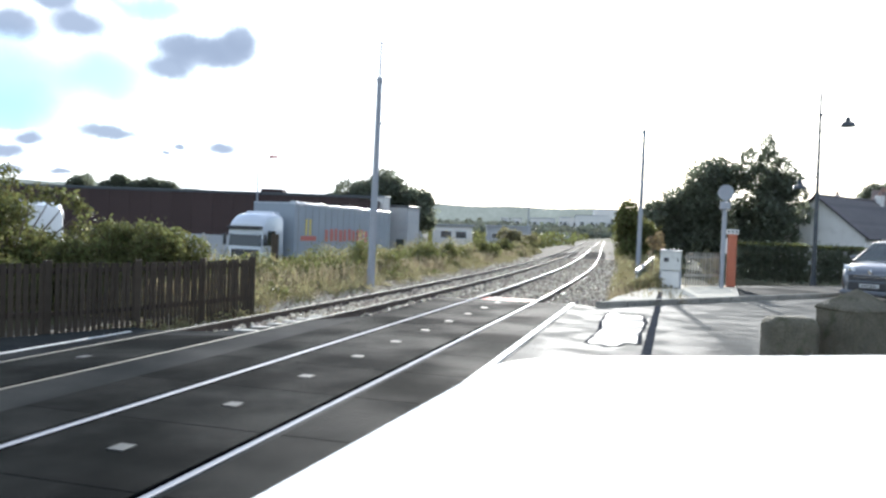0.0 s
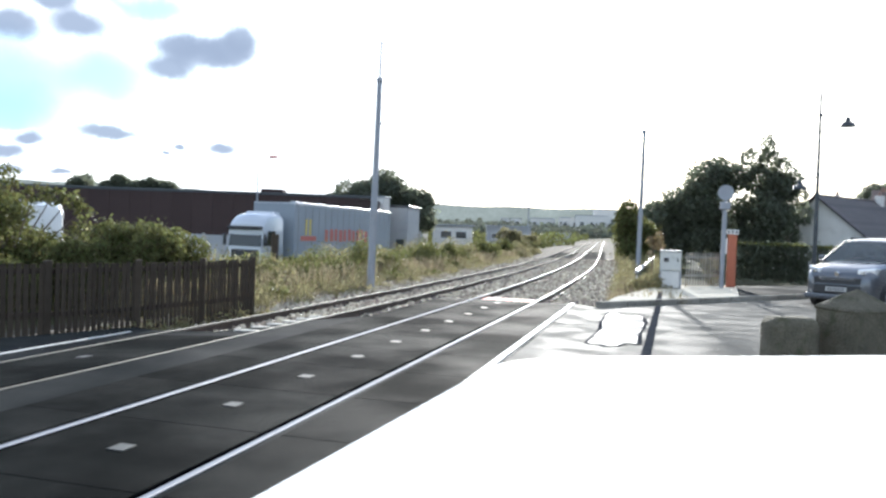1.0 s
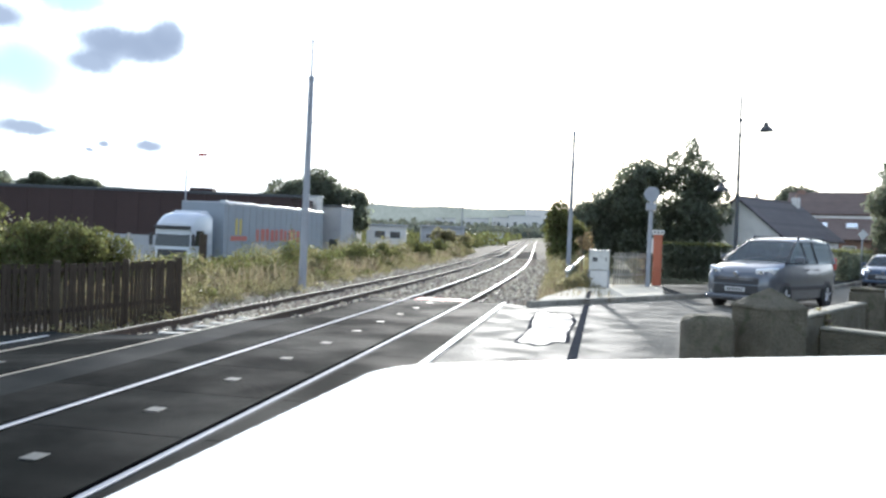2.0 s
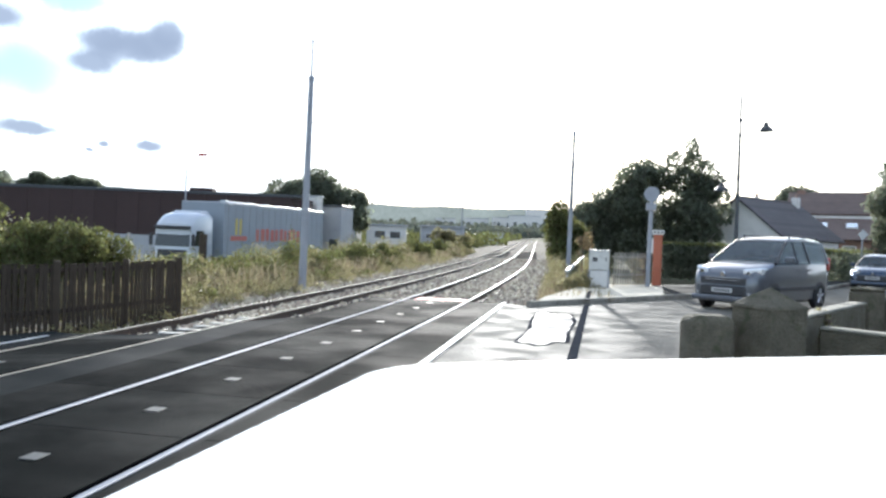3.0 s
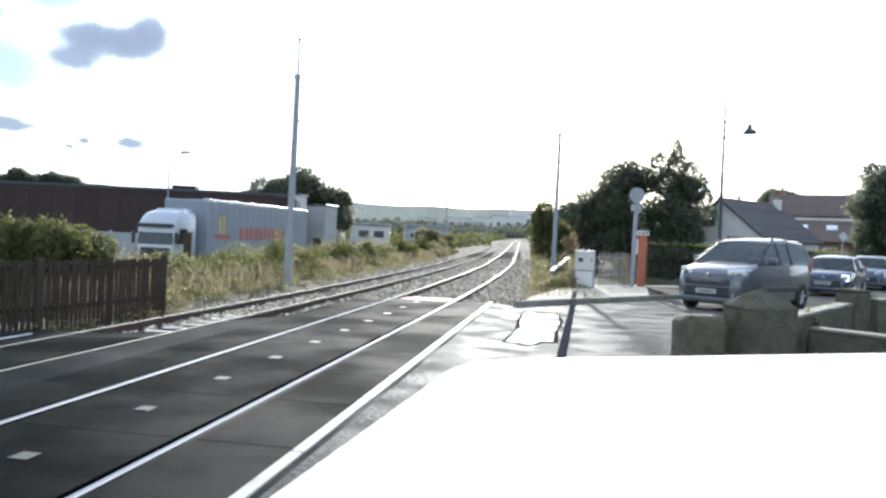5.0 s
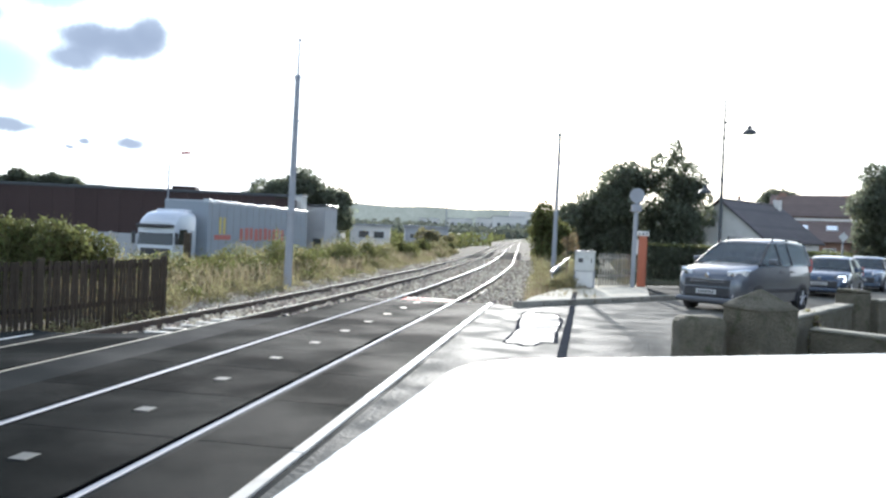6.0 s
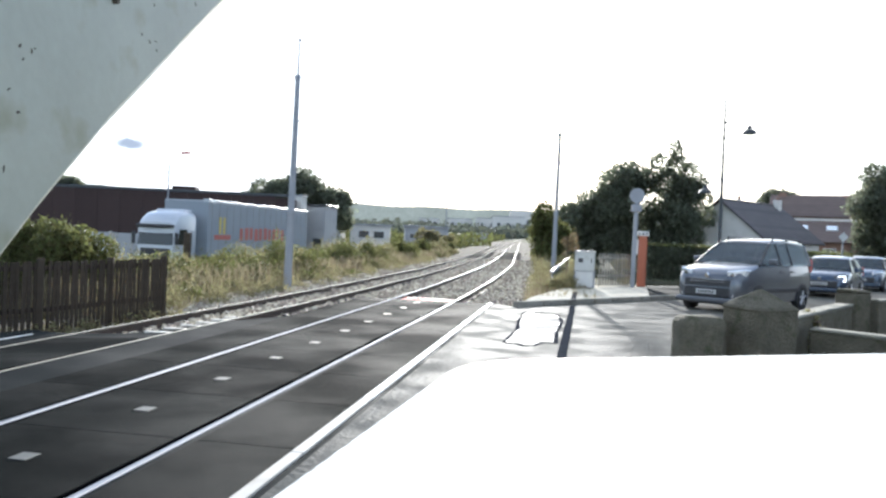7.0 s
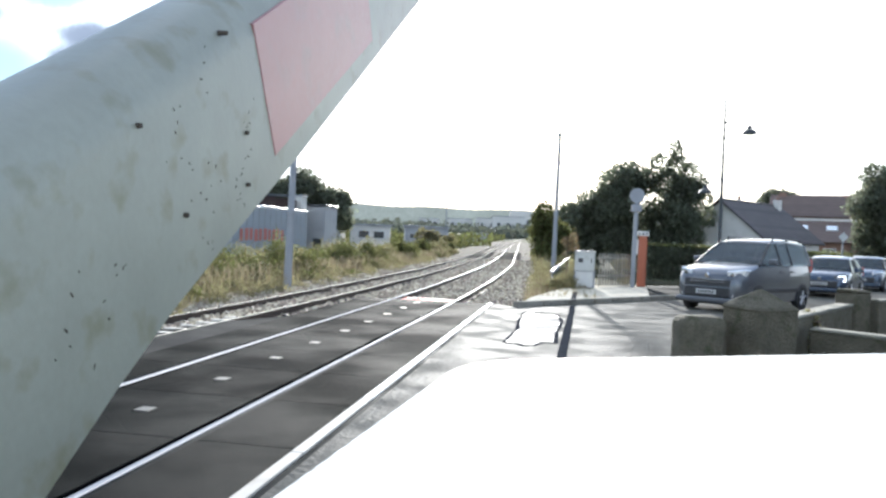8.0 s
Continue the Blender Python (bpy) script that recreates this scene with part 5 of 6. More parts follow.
def build_works():
    m, ln = wall_frame((-66.0, 58.5), (-25.6, 68.0))
    b = empty("works_building", m, "long low works building with dark brown cladding", "factory")
    part("core", box_bm(0, 0.1, -1.4, ln, 26, 4.5, 0.05), BROWN, b)
    sheet = part("cladding_panel", box_bm(0.01, 0.0, -1.3, 1.99, 0.1, 4.6, 0.006), BROWN, b)
    for i in range(1, int(ln / 2)):
        q = new("cladding_panel", sheet.data); q.parent = b; q.location = (i * 2.0, 0, 0)
    part("parapet", box_bm(-0.1, -0.06, 4.6, ln + 0.1, 0.5, 4.87, 0.03), LAMP_DARK, b)
    part("roof_vent", box_bm(ln - 11.5, 2, 4.7, ln - 9.3, 3.5, 5.3, 0.05), BROWN, b)
    part("plinth", box_bm(0, -0.05, -1.4, ln, 0.05, -0.5, 0.02), CONCRETE, b)
    # pale wall before the works
    m, ln = wall_frame((-42.0, 52.0), (-27.5, 49.0))
    w = empty("yard_wall", m, "low grey concrete panel yard wall", "wall")
    for i in range(int(ln / 2)):
        part("panel", box_bm(i * 2 + 0.06, -0.05, -1.3, i * 2 + 1.94, 0.05, 0.85, 0.015), GREY_WALL, w)
        part("post", box_bm(i * 2 - 0.06, -0.09, -1.3, i * 2 + 0.06, 0.09, 0.95, 0.015), CONCRETE, w)
    s = empty("plant_block", pose(-26.7, 75.3, -1.3), "grey metal-clad plant block beside the works", "industrial building")
    part("block", box_bm(-0.6, 0, 0, 2.0, 4, 5.4, 0.05), GREY_WALL, s)
    part("door", box_bm(0.8, -0.06, 0, 1.7, 0.02, 2.1, 0.02), LAMP_DARK, s)
    part("roof_edge", box_bm(-0.7, -0.1, 5.4, 2.1, 4.1, 5.6, 0.03), LAMP_DARK, s)
    t = empty("plant_tower", pose(-26.6, 71.6, -1.3), "small pale tower beside the works", "industrial building")
    part("tower", box_bm(-0.75, 0, 0, 0.65, 1.5, 6.2, 0.04), RENDER_WALL, t)
    part("cap", box_bm(-0.85, -0.1, 6.2, 0.75, 1.6, 6.35, 0.03), GREY_WALL, t)


build_works()


def flat_building(name, p, q, depth, z0, z1, windows, wall, label, sill=0.9, win_h=1.2, win_w=1.5):
    m, ln = wall_frame(p, q)
    b = empty(name, m, label, "building")
    part("wall", box_bm(0, 0, z0, ln, depth, z1, 0.03), wall, b)
    part("roof", box_bm(-0.3, -0.3, z1, ln + 0.3, depth + 0.3, z1 + 0.3, 0.05), GREY_WALL, b)
    for f in windows:
        w = part("window", box_bm(f * ln - win_w / 2, -0.05, z0 + sill, f * ln + win_w / 2, 0.03, z0 + sill + win_h, 0.01), WHITE_METAL, b)
        part("glass", box_bm(f * ln - win_w / 2 + 0.1, -0.058, z0 + sill + 0.1, f * ln + win_w / 2 - 0.1, -0.046, z0 + sill + win_h - 0.1), WINDOW, w)
    return b


flat_building("depot_building", (-36.5, 125), (-30.0, 126.5), 8, -1.2, 2.9, (0.34, 0.72), RENDER_WALL, "low pale depot with two dark windows", 2.0, 1.3, 1.9)
flat_building("depot_building", (-42.5, 121), (-37.3, 122), 8, -1.2, 2.6, (), GREY_WALL, "low grey depot shed")
flat_building("depot_building", (-29.0, 134), (-21.5, 135.8), 10, -1.2, 3.1, (0.2, 0.5, 0.8), GREY_WALL, "long grey depot in the distance", 2.2, 1.0, 1.6)
for i, (az, r, w, hh) in enumerate(((-4.6, 400, 16, 9), (-3.6, 420, 12, 12), (-5.8, 430, 18, 8), (-2.6, 450, 14, 10), (-8.2, 440, 14, 7), (-10.5, 460, 12, 6))):
    hx, hy = r * math.sin(radians(az)), r * math.cos(radians(az))
    hz = ground_height(hx, hy)
    flat_building("distant_building", (hx - w / 2, hy), (hx + w / 2, hy + 2), 10, hz - 2, hz + hh, (0.2, 0.5, 0.8), RENDER_WALL, "pale distant town building on the hillside", 2 + hh * 0.4, 2.2, 2.0)
flat_building("distant_shed", (-25.5, 190), (-20.5, 191), 8, -0.8, 2.6, (), GREY_WALL, "small pale shed beside the line")


def simple_vehicle(x, y, z, rz, mt, label):
    """A car far off in the yard."""
    c = empty("parked_car", pose(x, y, z, 0, 0, rz), label, "car", "cars parked in the yard")
    loft("body", [(-2.0, 0.3, 0.6, 0.75), (-1.9, 0.25, 0.75, 0.82), (-0.9, 0.25, 0.95, 0.86), (1.5, 0.25, 1.0, 0.86), (2.0, 0.3, 0.8, 0.8)], lambda s: [(s[3] * 0.9, s[1]), (s[3], s[1] + 0.2), (s[3] * 0.95, s[2] - 0.05), (s[3] * 0.6, s[2]), (0, s[2] + 0.02)], mt, c)
    loft("cabin", [(-0.9, 0.9, 0.96, 0.75), (-0.2, 0.9, 1.4, 0.66), (1.2, 0.9, 1.42, 0.66), (1.8, 0.9, 1.0, 0.72)], lambda s: [(0.8, s[1]), (s[3], s[2] - 0.04), (s[3] * 0.8, s[2]), (0, s[2] + 0.02)], GLASS_DARK, c)
    part("roof", box_bm(-0.58, -0.2, 1.4, 0.58, 1.2, 1.46, 0.03), mt, c)
    for yy in (-1.25, 1.3):
        for t in (-1, 1):
            wheel(c, t * 0.86, yy, 0.31, 0.2)


WHITE_CAR = paint("white_car", (0.75, 0.76, 0.77), 0.0, 0.3)
simple_vehicle(-21.5, 92.0, -1.1, 60, WHITE_CAR, "small white car parked in the yard")
simple_vehicle(-31.5, 101.0, -1.1, 75, BLUE_GREY, "grey car parked in the yard")
simple_vehicle(-30.5, 82.0, -1.1, 75, WHITE_CAR, "white car parked low in the yard")


def yard_van(x, y, z, rz):
    """A panel van standing in the yard, front towards -y."""
    c = empty("panel_van", pose(x, y, z, 0, 0, rz), "white panel van parked behind the bushes", "van")
    loft("body", [(-2.5, 0.35, 0.95, 0.8), (-2.4, 0.3, 1.1, 0.9), (-1.7, 0.3, 1.3, 0.95), (-1.0, 0.3, 2.15, 0.93), (-0.6, 0.3, 2.3, 0.95), (2.3, 0.3, 2.32, 0.95), (2.5, 0.35, 2.2, 0.92)], lambda s: [(s[3] * 0.95, s[1]), (s[3], s[1] + 0.15), (s[3] * 0.98, s[2] - 0.25), (s[3] * 0.9, s[2] - 0.05), (s[3] * 0.5, s[2]), (0, s[2] + 0.02)], WHITE_CAR, c)
    pane("windscreen", [(-0.8, -1.72, 1.34), (0.8, -1.72, 1.34), (0.76, -1.08, 2.1), (-0.76, -1.08, 2.1)], GLASS_DARK, c, 0.02)
    part("bumper", box_bm(-0.85, -2.58, 0.3, 0.85, -2.3, 0.6, 0.05), PLASTIC, c)
    for t in (-1, 1):
        pane("side_window", [(t * 0.955, -1.3, 1.35), (t * 0.955, -0.5, 1.35), (t * 0.945, -0.55, 1.95), (t * 0.945, -1.0, 1.95)], GLASS_DARK, c, 0.012 * t)
        part("headlight", box_bm(t * 0.5, -2.5, 0.8, t * 0.82, -2.3, 1.0, 0.03), LENS, c)
        for yy in (-1.6, 1.5):
            wheel(c, t * 0.95, yy, 0.34, 0.22)


yard_van(-17.75, 18.4, -0.3, 222.6)


def gable_house(name, p, q, length, z_eave, z_ridge, wall, tiles, label, chimney=None, z0=-0.3):
    """p to q is the gable's foot, x along the gable, y along the ridge."""
    m, w = wall_frame(p, q)
    h = empty(name, m, label, "house")
    b = prism_bm([(0, z0), (w, z0), (w, z_eave), (w / 2, z_ridge), (0, z_eave)], 0, length)
    for v in b.verts:
        v.co = (v.co.x, v.co.z, v.co.y)
    bmesh.ops.recalc_face_normals(b, faces=b.faces[:])
    part("wall", b, wall, h)
    slope = math.degrees(math.atan2(z_ridge - z_eave, w / 2))
    run = math.hypot(w / 2, z_ridge - z_eave) + 0.35
    for side in (0, 1):
        rows = 12
        slab = part("roof", box_bm(-0.03, -0.25, 0.02, run, length + 0.25, 0.1, 0.01), tiles, h)
        slab.matrix_local = Matrix.Translation((w / 2, 0, z_ridge)) @ (pose(0, 0, 0, 0, slope, 0) if side else pose(0, 0, 0, 0, 180 - slope, 0) @ pose(0, 0, -0.12))
        for i in range(rows):
            bm_ = box_bm(i * run / rows, -0.26, 0.1, (i + 1.1) * run / rows, length + 0.26, 0.125, 0.006)
            if not side:
                bmesh.ops.transform(bm_, matrix=Matrix.Translation((0, 0, -0.105)), verts=bm_.verts[:])
            cr = part("tile_course", bm_, tiles, slab)
    part("ridge_tiles", tube_bm((w / 2, -0.26, z_ridge + 0.1), (w / 2, length + 0.26, z_ridge + 0.1), 0.12, 0.12, 8), tiles, h)
    for cx, cy, cw, ch in chimney or ():
        k = part("chimney", box_bm(cx - cw / 2, cy - cw / 2, z_eave, cx + cw / 2, cy + cw / 2, ch, 0.02), RENDER_WALL, h)
        part("chimney_pot", tube_bm((cx, cy, ch), (cx, cy, ch + 0.25), 0.11, 0.09, 10), BRICK, k)
    return h


house = gable_house("house", (7.4, 55.5), (12.2, 51.5), 8.0, 2.3, 4.75, RENDER_WALL, TILES, "white rendered house with a dark tiled roof", ((3.4, 7.4, 0.45, 5.25), (2.8, 3.0, 0.32, 5.05)))
m2, ln2 = wall_frame((17.8, 73.5), (32.0, 69.5))


def build_terrace():
    t = empty("terraced_house", m2, "brick terraced house with a brown roof and two skylights", "house")
    part("wall", box_bm(0, 0, -0.3, ln2, 8, 4.7, 0.03), BRICK, t)
    part("cornice", box_bm(-0.05, -0.12, 4.35, ln2 + 0.05, 0.05, 4.75, 0.03), RENDER_WALL, t)
    roof = part("roof", box_bm(-0.2, -0.2, -0.05, ln2 + 0.2, 4.9, 0.1, 0.02), BROWN_TILES, t)
    roof.matrix_local = pose(0, 0, 4.75, 25)
    for i in range(12):
        part("tile_course", box_bm(-0.2, -0.2 + i * 0.42, 0.1, ln2 + 0.2, 0.26 + i * 0.42, 0.13, 0.01), BROWN_TILES, roof)
    part("rear_roof", box_bm(-0.2, 4.2, 4.4, ln2 + 0.2, 8, 6.6, 0.05), BROWN_TILES, t)
    part("ridge_tiles", tube_bm((-0.2, 4.45, 6.85), (ln2 + 0.2, 4.45, 6.85), 0.13, 0.13, 8), BROWN_TILES, t)
    for x in (0.5, 6.0, 12.0):
        k = part("chimney", box_bm(x, 4.0, 6.2, x + 0.7, 4.8, 7.15 if x < 1 else 7.0, 0.02), BRICK, t)
    # lower wing with a lean-to roof towards the road
    part("wing_wall", box_bm(1.0, -5, -0.3, ln2, 0, 2.5, 0.03), BRICK, t)
    wing = part("wing_roof", box_bm(0.8, -0.2, -0.05, ln2 + 0.2, 5.6, 0.08, 0.02), BROWN_TILES, t)
    wing.matrix_local = pose(0, -5.1, 2.5, 20)
    for x in (2.7, 5.0):
        s = part("skylight", box_bm(x - 0.45, 2.6, 0.06, x + 0.45, 3.8, 0.18, 0.01), WHITE_METAL, wing)
        part("skylight_glass", box_bm(x - 0.37, 2.68, 0.185, x + 0.37, 3.72, 0.19), SKY_GLASS, s)
    for x in (2.2, 4.8, 7.4, 10.0):
        w = part("window", box_bm(x - 0.5, -5.06, 0.8, x + 0.5, -4.98, 2.0, 0.01), WHITE_METAL, t)
        part("pane", box_bm(x - 0.42, -5.07, 0.88, x + 0.42, -5.055, 1.92), WINDOW, w)


SKY_GLASS = mat("skylight_glass", (0.5, 0.55, 0.6), 0.05, 0.9, vary=0.03, scale=2, fine=20, bump=0)
build_terrace()


# ---- far side of the road: cabinet, railings, signal, far barrier ----
def build_far_side():
    c = empty("relay_cabinet", pose(0.5, 25.0, 0.085, 0, 0, -3), "grey two-part relay cabinet on the pavement", "cabinet")
    part("upper_box", box_bm(-0.31, -0.25, 0.58, 0.31, 0.25, 1.17, 0.02), CAB_GREY, c)
    part("cap", box_bm(-0.33, -0.28, 1.17, 0.33, 0.28, 1.22, 0.015), CAB_GREY, c)
    part("lower_box", box_bm(-0.27, -0.22, 0.05, 0.27, 0.22, 0.56, 0.015), WHITE_METAL, c, "pale lower door")
    part("frame", box_bm(-0.33, -0.2, 0.0, 0.33, 0.2, 0.58, 0.01), GALV, c)
    d = part("door", box_bm(-0.28, -0.258, 0.63, 0.28, -0.25, 1.13, 0.003), CAB_GREY, c)
    part("handle", box_bm(0.2, -0.28, 0.85, 0.23, -0.256, 0.98, 0.005), PLASTIC, d)
    part("label_plate", box_bm(-0.2, -0.264, 0.85, -0.05, -0.257, 0.98), PLATE_INK, d, "small dark plate")
    # handrail
    r = empty("handrail", label="white tubular handrail beside the line", category="handrail")
    pts = [(-0.64, 30.0, 0.38), (-0.02, 33.4, 0.86)]
    slope = Matrix.Translation(pts[0]) @ (Vector(pts[1]) - Vector(pts[0])).to_track_quat("Y", "Z").to_matrix().to_4x4()
    part("top_rail", box_bm(-0.07, 0, -0.06, 0.07, 3.47, 0.06, 0.02), WHITE_METAL, r).matrix_local = slope
    part("panel", box_bm(-0.02, 0.05, -0.52, 0.02, 3.42, -0.06, 0.005), GREEN_PANEL, r, "dark green sheet panel under the rail").matrix_local = slope
    for k in (0.03, 0.5, 0.97):
        p = Vector(pts[0]).lerp(Vector(pts[1]), k)
        part("post", tube_bm((p.x, p.y, -0.25), (p.x, p.y, p.z), 0.035, 0.035, 10), WHITE_METAL, r)
    # white paling gate
    g = empty("paling_gate", label="weathered white paling gate behind the pavement", category="gate")
    a, b = Vector((0.95, 25.9)), Vector((2.1, 27.4))
    dd = b - a
    ang = math.degrees(math.atan2(dd.y, dd.x))
    for z in (0.35, 0.95):
        q = part("rail", box_bm(0, -0.02, z, dd.length, 0.02, z + 0.07, 0.006), PALING, g)
        q.matrix_local = pose(a.x, a.y, 0.1, 0, 0, ang)
    pale = None
    n = 13
    for i in range(n):
        p = a.lerp(b, (i + 0.5) / n)
        if pale is None:
            pale = part("pale", box_bm(-0.035, -0.03, 0.05, 0.035, -0.012, 1.14, 0.008), PALING, g)
            q = pale
        else:
            q = new("pale", pale.data); q.parent = g
        q.matrix_local = pose(p.x, p.y, 0.1, 0, 0, ang)
    # signal post with a round backing disc
    s = empty("signal_post", pose(2.13, 26.5, 0.12, 0, 0.4), "grey steel signal post with a round disc", "signal")
    part("post", box_bm(-0.07, -0.06, -0.2, 0.07, 0.06, 2.75, 0.02), GALV, s)
    part("upper_post", tube_bm((0, 0, 2.7), (0, 0, 3.25), 0.06, 0.06, 10), GALV, s)
    dsc = part("disc", tube_bm((0, -0.06, 3.1), (0, -0.02, 3.1), 0.25, 0.25, 28), GALV, s, "grey round signal disc")
    part("lamp_hood", tube_bm((0, 0.0, 3.1), (0, 0.22, 3.1), 0.12, 0.14, 16), PLASTIC, dsc)
    part("bell_box", box_bm(-0.16, -0.14, 2.55, 0.16, 0.1, 2.8, 0.02), GALV, s)
    # far barrier cabinet
    o = empty("barrier_cabinet", pose(2.47, 27.2, 0.14, 0, 0, -4), "tall orange barrier cabinet with a white top plate", "barrier cabinet")
    part("body", box_bm(-0.14, -0.2, 0.0, 0.15, 0.2, 1.78, 0.02), ORANGE, o)
    part("door", box_bm(-0.11, -0.212, 0.2, 0.12, -0.2, 1.45, 0.004), ORANGE, o)
    part("top_plate", box_bm(-0.19, -0.23, 1.74, 0.2, 0.2, 1.9, 0.015), WHITE_METAL, o, "white top plate with dark bars")
    for i in range(3):
        part("plate_bar", box_bm(-0.15 + i * 0.12, -0.236, 1.79, -0.08 + i * 0.12, -0.23, 1.85), PLATE_INK, o)
    part("side_sign", box_bm(-0.2, -0.2, 1.1, -0.145, 0.0, 1.6, 0.006), WHITE_METAL, o, "narrow white side sign")
    # reddish shrub beside the cabinet and flowering weeds
    rng = np.random.default_rng(19)
    tree("bush", -0.1, 27.6, 0.0, blobs_from(rng, 9, 0, 0, 1.5, 0.35, 0.25, 0.75, 0.1, 0.2), 800, 0.045, RED_LEAF, "slim dry-leaved shrub beside the cabinet", 0.03, 61, "bush")
    tree("bush", -0.35, 24.4, -0.1, blobs_from(rng, 8, 0, 0, 0.3, 0.5, 0.4, 0.22, 0.2, 0.32), 2500, 0.04, LEAF_YELLOW, "low yellowish weeds beside the cabinet", 0.02, 62, "bush")
    tree("bush", 1.9, 28.3, 0.0, blobs_from(rng, 6, 0, 0, 0.7, 0.2, 0.2, 0.5, 0.15, 0.25), 1200, 0.045, LEAF_YELLOW, "yellowish shrub behind the paling gate", 0.02, 63, "bush")


PALING = mat("weathered_paling", (0.24, 0.23, 0.2), 0.8, vary=0.2, scale=5, fine=60, bump=0.3, per_object=0.2)
GREEN_PANEL = mat("dark_green_sheet", (0.07, 0.1, 0.075), 0.6, vary=0.2, scale=3, fine=40, bump=0.2, stain=(0.09, 0.085, 0.06), stain_amount=0.5)
RED_LEAF = mat("dried_leaf", (0.27, 0.2, 0.11), 0.6, vary=0.15, scale=1, fine=6, bump=0, island=0.4, through_light=0.4)
build_far_side()


def build_hedge(x0, y0, x1, y1, h, n, seed):
    rng = np.random.default_rng(seed)
    hd = empty("hedge", label="clipped dark green hedge with its top coloured as sunlit", category="hedge")
    k = 12
    blobs = []
    for i in range(k):
        f = (i + 0.5) / k
        for z in (0.3, 0.7):
            blobs.append((x0 + (x1 - x0) * f, y0 + (y1 - y0) * f, h * z, math.hypot(x1 - x0, y1 - y0) / k * 0.75, 0.5, h * 0.32))
    leaf_object("foliage", leaf_cloud(rng, blobs, n, 0.07, 0.5), LEAF_DARK, hd)
    # a top layer in the other leaf colour paints the sunlit top
    leaf_object("new_growth", leaf_cloud(rng, [(b[0], b[1], h * 0.97, b[3], 0.45, 0.1) for b in blobs[::2]], n // 6, 0.06, 0.2), LEAF, hd)


build_hedge(3.6, 37.5, 6.4, 36.2, 1.65, 9000, 51)
build_hedge(6.6, 36.3, 11.5, 39.0, 1.6, 11000, 52)
build_hedge(11.8, 39.4, 16.0, 48.6, 1.6, 11000, 53)
build_hedge(18.5, 63.0, 38.0, 63.0, 1.7, 14000, 54)


def build_lamps():
    s = empty("street_lamp", pose(5.78, 31.5, 0.0, 0, 0.0), "tall dark street lamp with two bell lanterns", "street lamp")
    part("shaft", tube_bm((0, 0, -0.2), (0, 0, 3.6), 0.085, 0.07, 14), LAMP_DARK, s)
    part("upper_shaft", tube_bm((0, 0, 3.6), (-0.02, 0, 7.4), 0.062, 0.038, 12), LAMP_DARK, s)
    for z in (3.6, 4.3, 5.9, 6.5):
        part("collar", tube_bm((0, 0, z - 0.04), (0, 0, z + 0.04), 0.075, 0.075, 12), LAMP_DARK, s)

    def lantern(x, z, sc):
        b = bmesh.new()
        prof = [(0.0, 0.34), (0.05, 0.33), (0.09, 0.27), (0.1, 0.17), (0.2, 0.12), (0.27, 0.02), (0.29, -0.02), (0.27, -0.03), (0.0, -0.03)]
        n = 16
        rings = [[b.verts.new((x + r * sc * math.cos(2 * math.pi * i / n), r * sc * math.sin(2 * math.pi * i / n), z + zz * sc)) for i in range(n)] for r, zz in prof[1:-1]]
        for p, q in zip(rings, rings[1:]):
            for i in range(n):
                b.faces.new((p[i], p[(i + 1) % n], q[(i + 1) % n], q[i]))
        b.faces.new(rings[0]); b.faces.new(rings[-1])
        bmesh.ops.recalc_face_normals(b, faces=b.faces[:])
        return part("lantern", b, LAMP_DARK, s)

    lantern(0.93, 6.1, 1.0)
    lantern(-0.62, 3.75, 0.9)
    part("bracket", tube_bm((0, 0, 6.52), (0.93, 0, 6.5), 0.026, 0.024, 8), LAMP_DARK, s)
    part("bracket", tube_bm((0, 0, 4.2), (-0.62, 0, 4.1), 0.026, 0.024, 8), LAMP_DARK, s)
    part("base", tube_bm((0, 0, -0.2), (0, 0, 0.5), 0.13, 0.1, 14), LAMP_DARK, s)
    f = empty("street_lamp", pose(-36.3, 65.0, -1.2), "thin yard lamp with a reddish arm before the works", "street lamp")
    part("shaft", tube_bm((0, 0, 0), (0, 0, 8.2), 0.11, 0.07, 10), GALV, f)
    part("arm", tube_bm((0, 0, 8.2), (1.25, 0.3, 9.35), 0.05, 0.045, 8), GALV, f)
    part("head", box_bm(1.0, 0.15, 9.27, 1.8, 0.45, 9.5, 0.05), RED_PAINT, f)
    g = empty("road_sign", pose(14.1, 43.1, -0.35, 0, 0, 15) @ Matrix.Scale(1.3, 4), "pale back of a road sign on a thin post", "road sign")
    part("post", tube_bm((0, 0, -0.2), (0, 0, 2.2), 0.03, 0.03, 8), GALV, g)
    pl = part("plate", box_bm(-0.15, -0.015, -0.15, 0.15, 0.0, 0.15, 0.01), CAB_GREY, g)
    pl.matrix_local = pose(0, -0.03, 2.15, 0, 45, 0)


build_lamps()


# ---- stone gate posts and garden wall on the near side ----
def rough(b, amount, seed, cuts=3):
    bmesh.ops.subdivide_edges(b, edges=b.edges[:], cuts=cuts, use_grid_fill=True)
    for v in b.verts:
        v.co += Vector(noise.noise_vector(v.co * 3.7 + Vector((seed, 0, 0)))) * amount + Vector(noise.noise_vector(v.co * 14 + Vector((0, seed, 0)))) * amount * 0.4
    return b


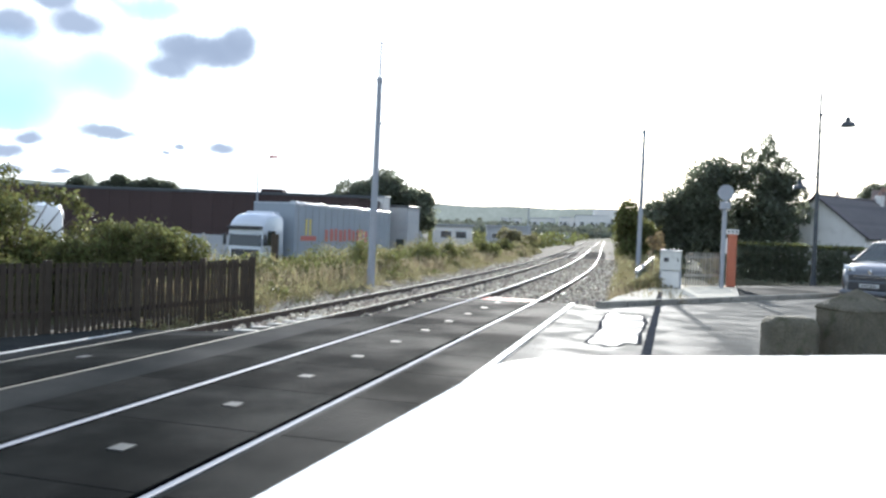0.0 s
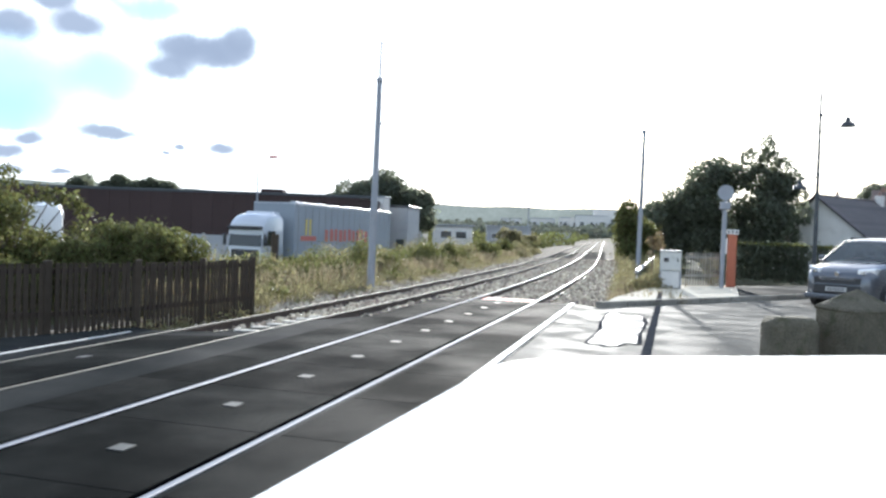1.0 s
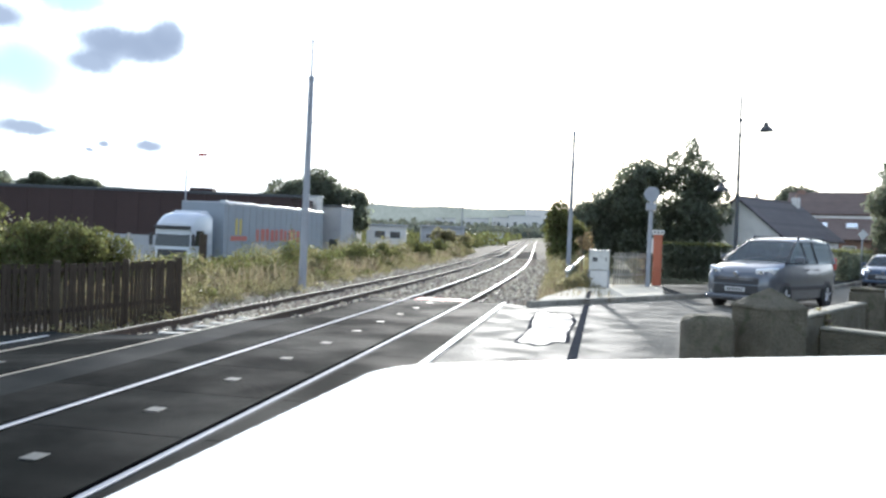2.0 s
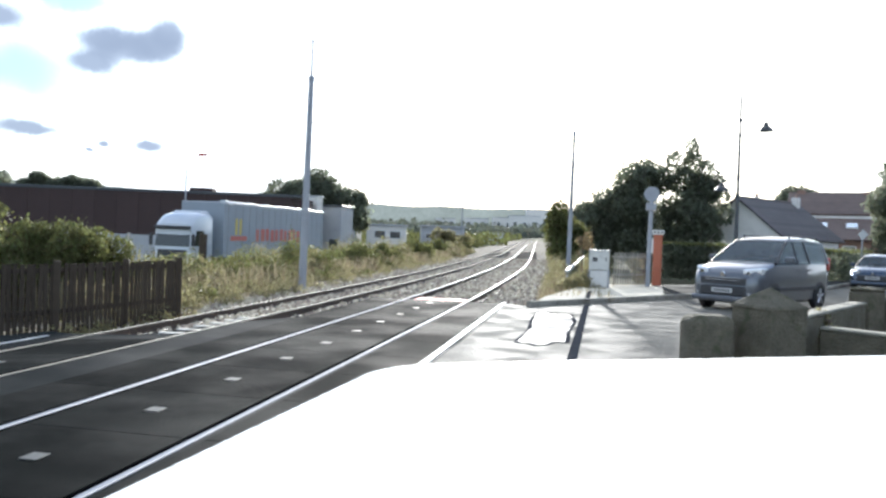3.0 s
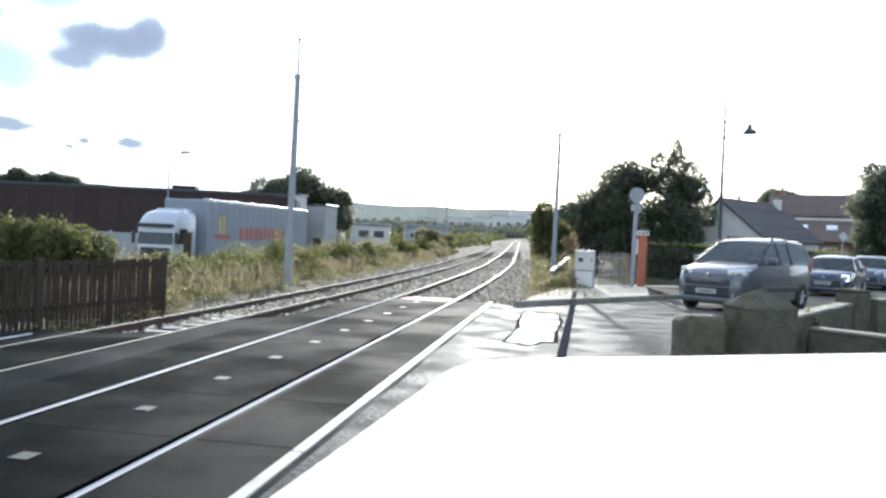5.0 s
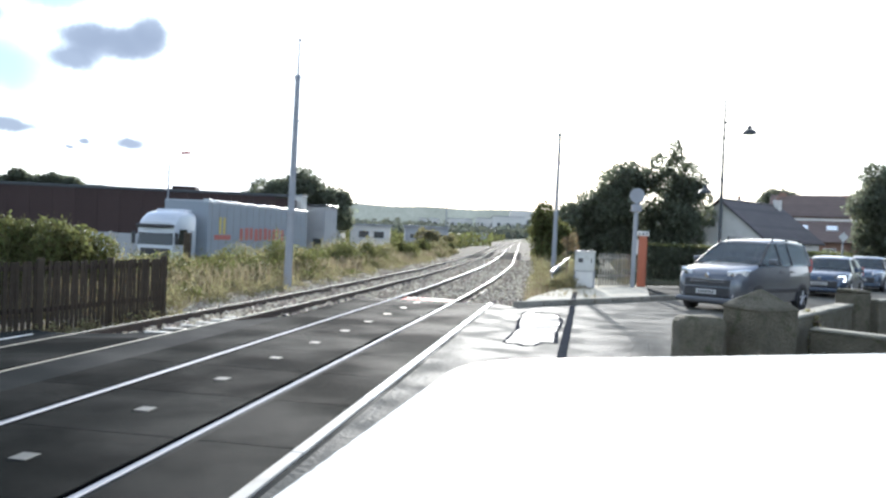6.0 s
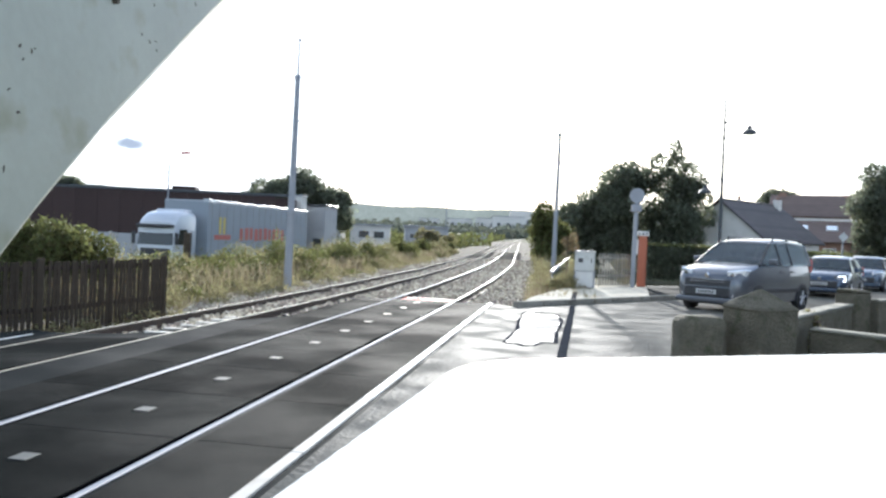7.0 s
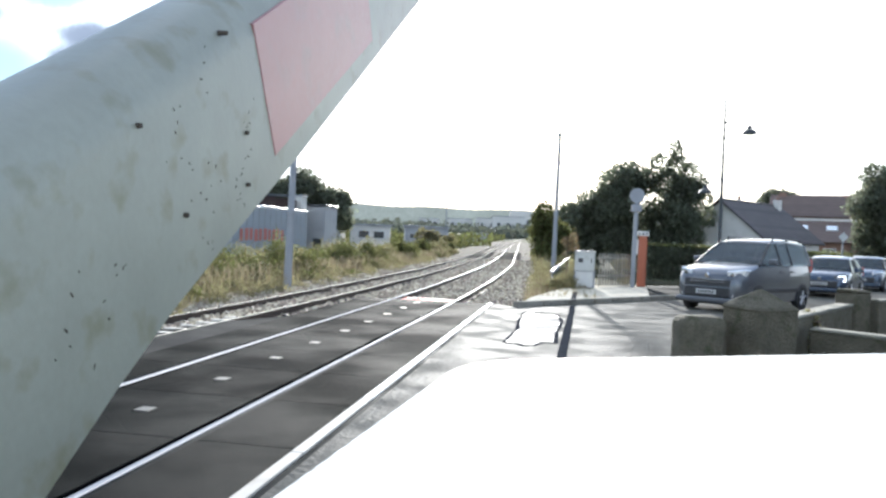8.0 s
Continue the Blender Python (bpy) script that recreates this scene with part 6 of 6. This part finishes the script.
def build_stones():
    p = empty("gate_post", pose(1.70, 7.25, 0, 0, 0, 33), "square lichened stone gate post with a pyramid cap", "gate post")
    b = box_bm(-0.23, -0.23, -0.25, 0.23, 0.23, 1.05, 0.02)
    part("shaft", rough(b, 0.012, 1), STONE, p)
    b = bmesh.new()
    base = [b.verts.new((x, y, 1.05)) for x, y in ((-0.236, -0.236), (0.236, -0.236), (0.236, 0.236), (-0.236, 0.236))]
    top = b.verts.new((0, 0, 1.215))
    low = [b.verts.new((v.co.x, v.co.y, 1.02)) for v in base]
    for i in range(4):
        b.faces.new((base[i], base[(i + 1) % 4], top))
        b.faces.new((low[i], low[(i + 1) % 4], base[(i + 1) % 4], base[i]))
    b.faces.new(low)
    bmesh.ops.recalc_face_normals(b, faces=b.faces[:])
    bmesh.ops.bevel(b, geom=b.edges[:], offset=0.012, segments=1, affect="EDGES")
    part("cap", rough(b, 0.008, 2, 2), STONE, p)
    # low post with a rounded head
    q = empty("guard_stone", pose(1.15, 7.05, 0, 0, 0, 10), "low lichened guard stone with a rounded head", "guard stone")
    b = box_bm(-0.21, -0.17, -0.25, 0.21, 0.17, 0.96, 0.09, seg=4)
    part("stone", rough(b, 0.012, 3, 1), STONE, q, smooth=True)
    # wall with coping running back to a second post
    w = empty("garden_wall", label="lichened stone garden wall with a pale coping", category="garden wall")
    for (x0, y0), (x1, y1), z, nm in (((1.95, 7.35), (3.27, 9.8), 0.96, 0), ((2.22, 7.48), (3.9, 6.1), 0.86, 1), ((3.6, 9.9), (8.5, 14.5), 1.02, 2)):
        m, ln = wall_frame((x0, y0), (x1, y1))
        k = part("wall", rough(box_bm(0, -0.08, -0.25, ln, 0.08, z - 0.025, 0.01), 0.012, 4 + nm, 4), STONE, w)
        k.matrix_local = m
        n = max(2, int(ln / 0.6))
        for i in range(n):
            cp = part("coping_stone", rough(box_bm(i * ln / n + 0.004, -0.088, z - 0.025, (i + 1) * ln / n - 0.004, 0.088, z + 0.012, 0.012), 0.006, 9 + i + nm, 1), COPING, w)
            cp.matrix_local = m
    p2 = empty("gate_post", pose(3.4, 9.95, 0, 0, 0, 33), "square lichened stone wall post with a flat cap", "gate post")
    part("shaft", rough(box_bm(-0.145, -0.145, -0.25, 0.145, 0.145, 1.09, 0.02), 0.01, 7), STONE, p2)
    part("cap", rough(box_bm(-0.15, -0.15, 1.09, 0.15, 0.15, 1.135, 0.03), 0.008, 8, 2), STONE, p2)
    rng = np.random.default_rng(77)
    tree("bush", 2.36, 7.9, 0.3, blobs_from(rng, 8, 0, 0, 0.5, 0.14, 0.2, 0.16, 0.06, 0.13), 1400, 0.022, LEAF_YELLOW, "small weeds growing by the garden wall", 0.015, 71, "bush")


COPING = mat("pale_coping", (0.15, 0.142, 0.11), 0.85, vary=0.3, scale=6, fine=50, bump=0.6, dist=0.008, stain=(0.18, 0.165, 0.1), stain_amount=0.6)
build_stones()
# plain unseen wall across the road, added so the van's side reflects dark
m, ln = wall_frame((13.0, 12.0), (40.0, 44.0))
reflection_wall = tagged(part("wall_east", box_bm(0, 0, -0.3, ln, 0.3, 5.0, 0.02), TAR_AND_SHADE), "unseen plain dark wall added to darken the van's reflections", "wall", kind="structure")
reflection_wall.matrix_world = m


# ---- what moves ----
def standing(x, y, az):
    """A car's pose with its nose towards the crossing."""
    return pose(x, y, 0.012, 0, 0, -az)


def motions():
    walk(arm, [(t, pose(ARM_X, ARM_Y, ARM_Z, a)) for t, a in ((0.0, 88.5), (1.0, 86.5), (2.0, 80.5), (3.0, 72.5), (4.0, 64.2), (5.0, 56.0), (6.0, 47.9), (6.5, 43.6), (7.0, 39.4), (7.5, 35.15), (8.0, 30.5))])
    walk(van, [(t, standing(x, y, az)) for t, x, y, az in ((0.0, 7.13, 25.95, 34.1), (0.4, 6.52, 24.8, 34.1), (0.8, 5.98, 23.79, 34.3), (1.2, 5.59, 23.06, 34.9), (1.7, 5.27, 22.46, 35.5), (2.2, 4.96, 21.86, 36.0), (2.8, 4.71, 21.41, 36.4), (3.3, 4.64, 21.27, 36.5), (8.0, 4.64, 21.27, 36.5))])
    walk(hatch, [(t, standing(x, y, az)) for t, x, y, az in ((0.0, 15.69, 41.72, 27.0), (1.7, 13.84, 38.16, 27.0), (2.8, 12.53, 35.65, 27.0), (3.5, 11.77, 34.18, 27.0), (4.0, 11.01, 32.72, 27.0), (4.4, 10.41, 31.57, 27.0), (4.7, 10.05, 31.02, 27.0), (5.1, 9.63, 30.36, 27.0), (5.5, 9.49, 30.14, 27.0), (8.0, 9.49, 30.14, 27.0))])
    walk(hatch_b, [(t, standing(x, y, az)) for t, x, y, az in ((0.0, 18.88, 47.81, 27.0), (3.0, 16.3, 42.95, 27.0), (4.0, 14.85, 40.21, 27.0), (4.5, 14.28, 39.15, 27.0), (5.2, 13.39, 37.48, 27.0), (5.6, 13.25, 37.21, 27.0), (8.0, 13.25, 37.21, 27.0))])


motions()
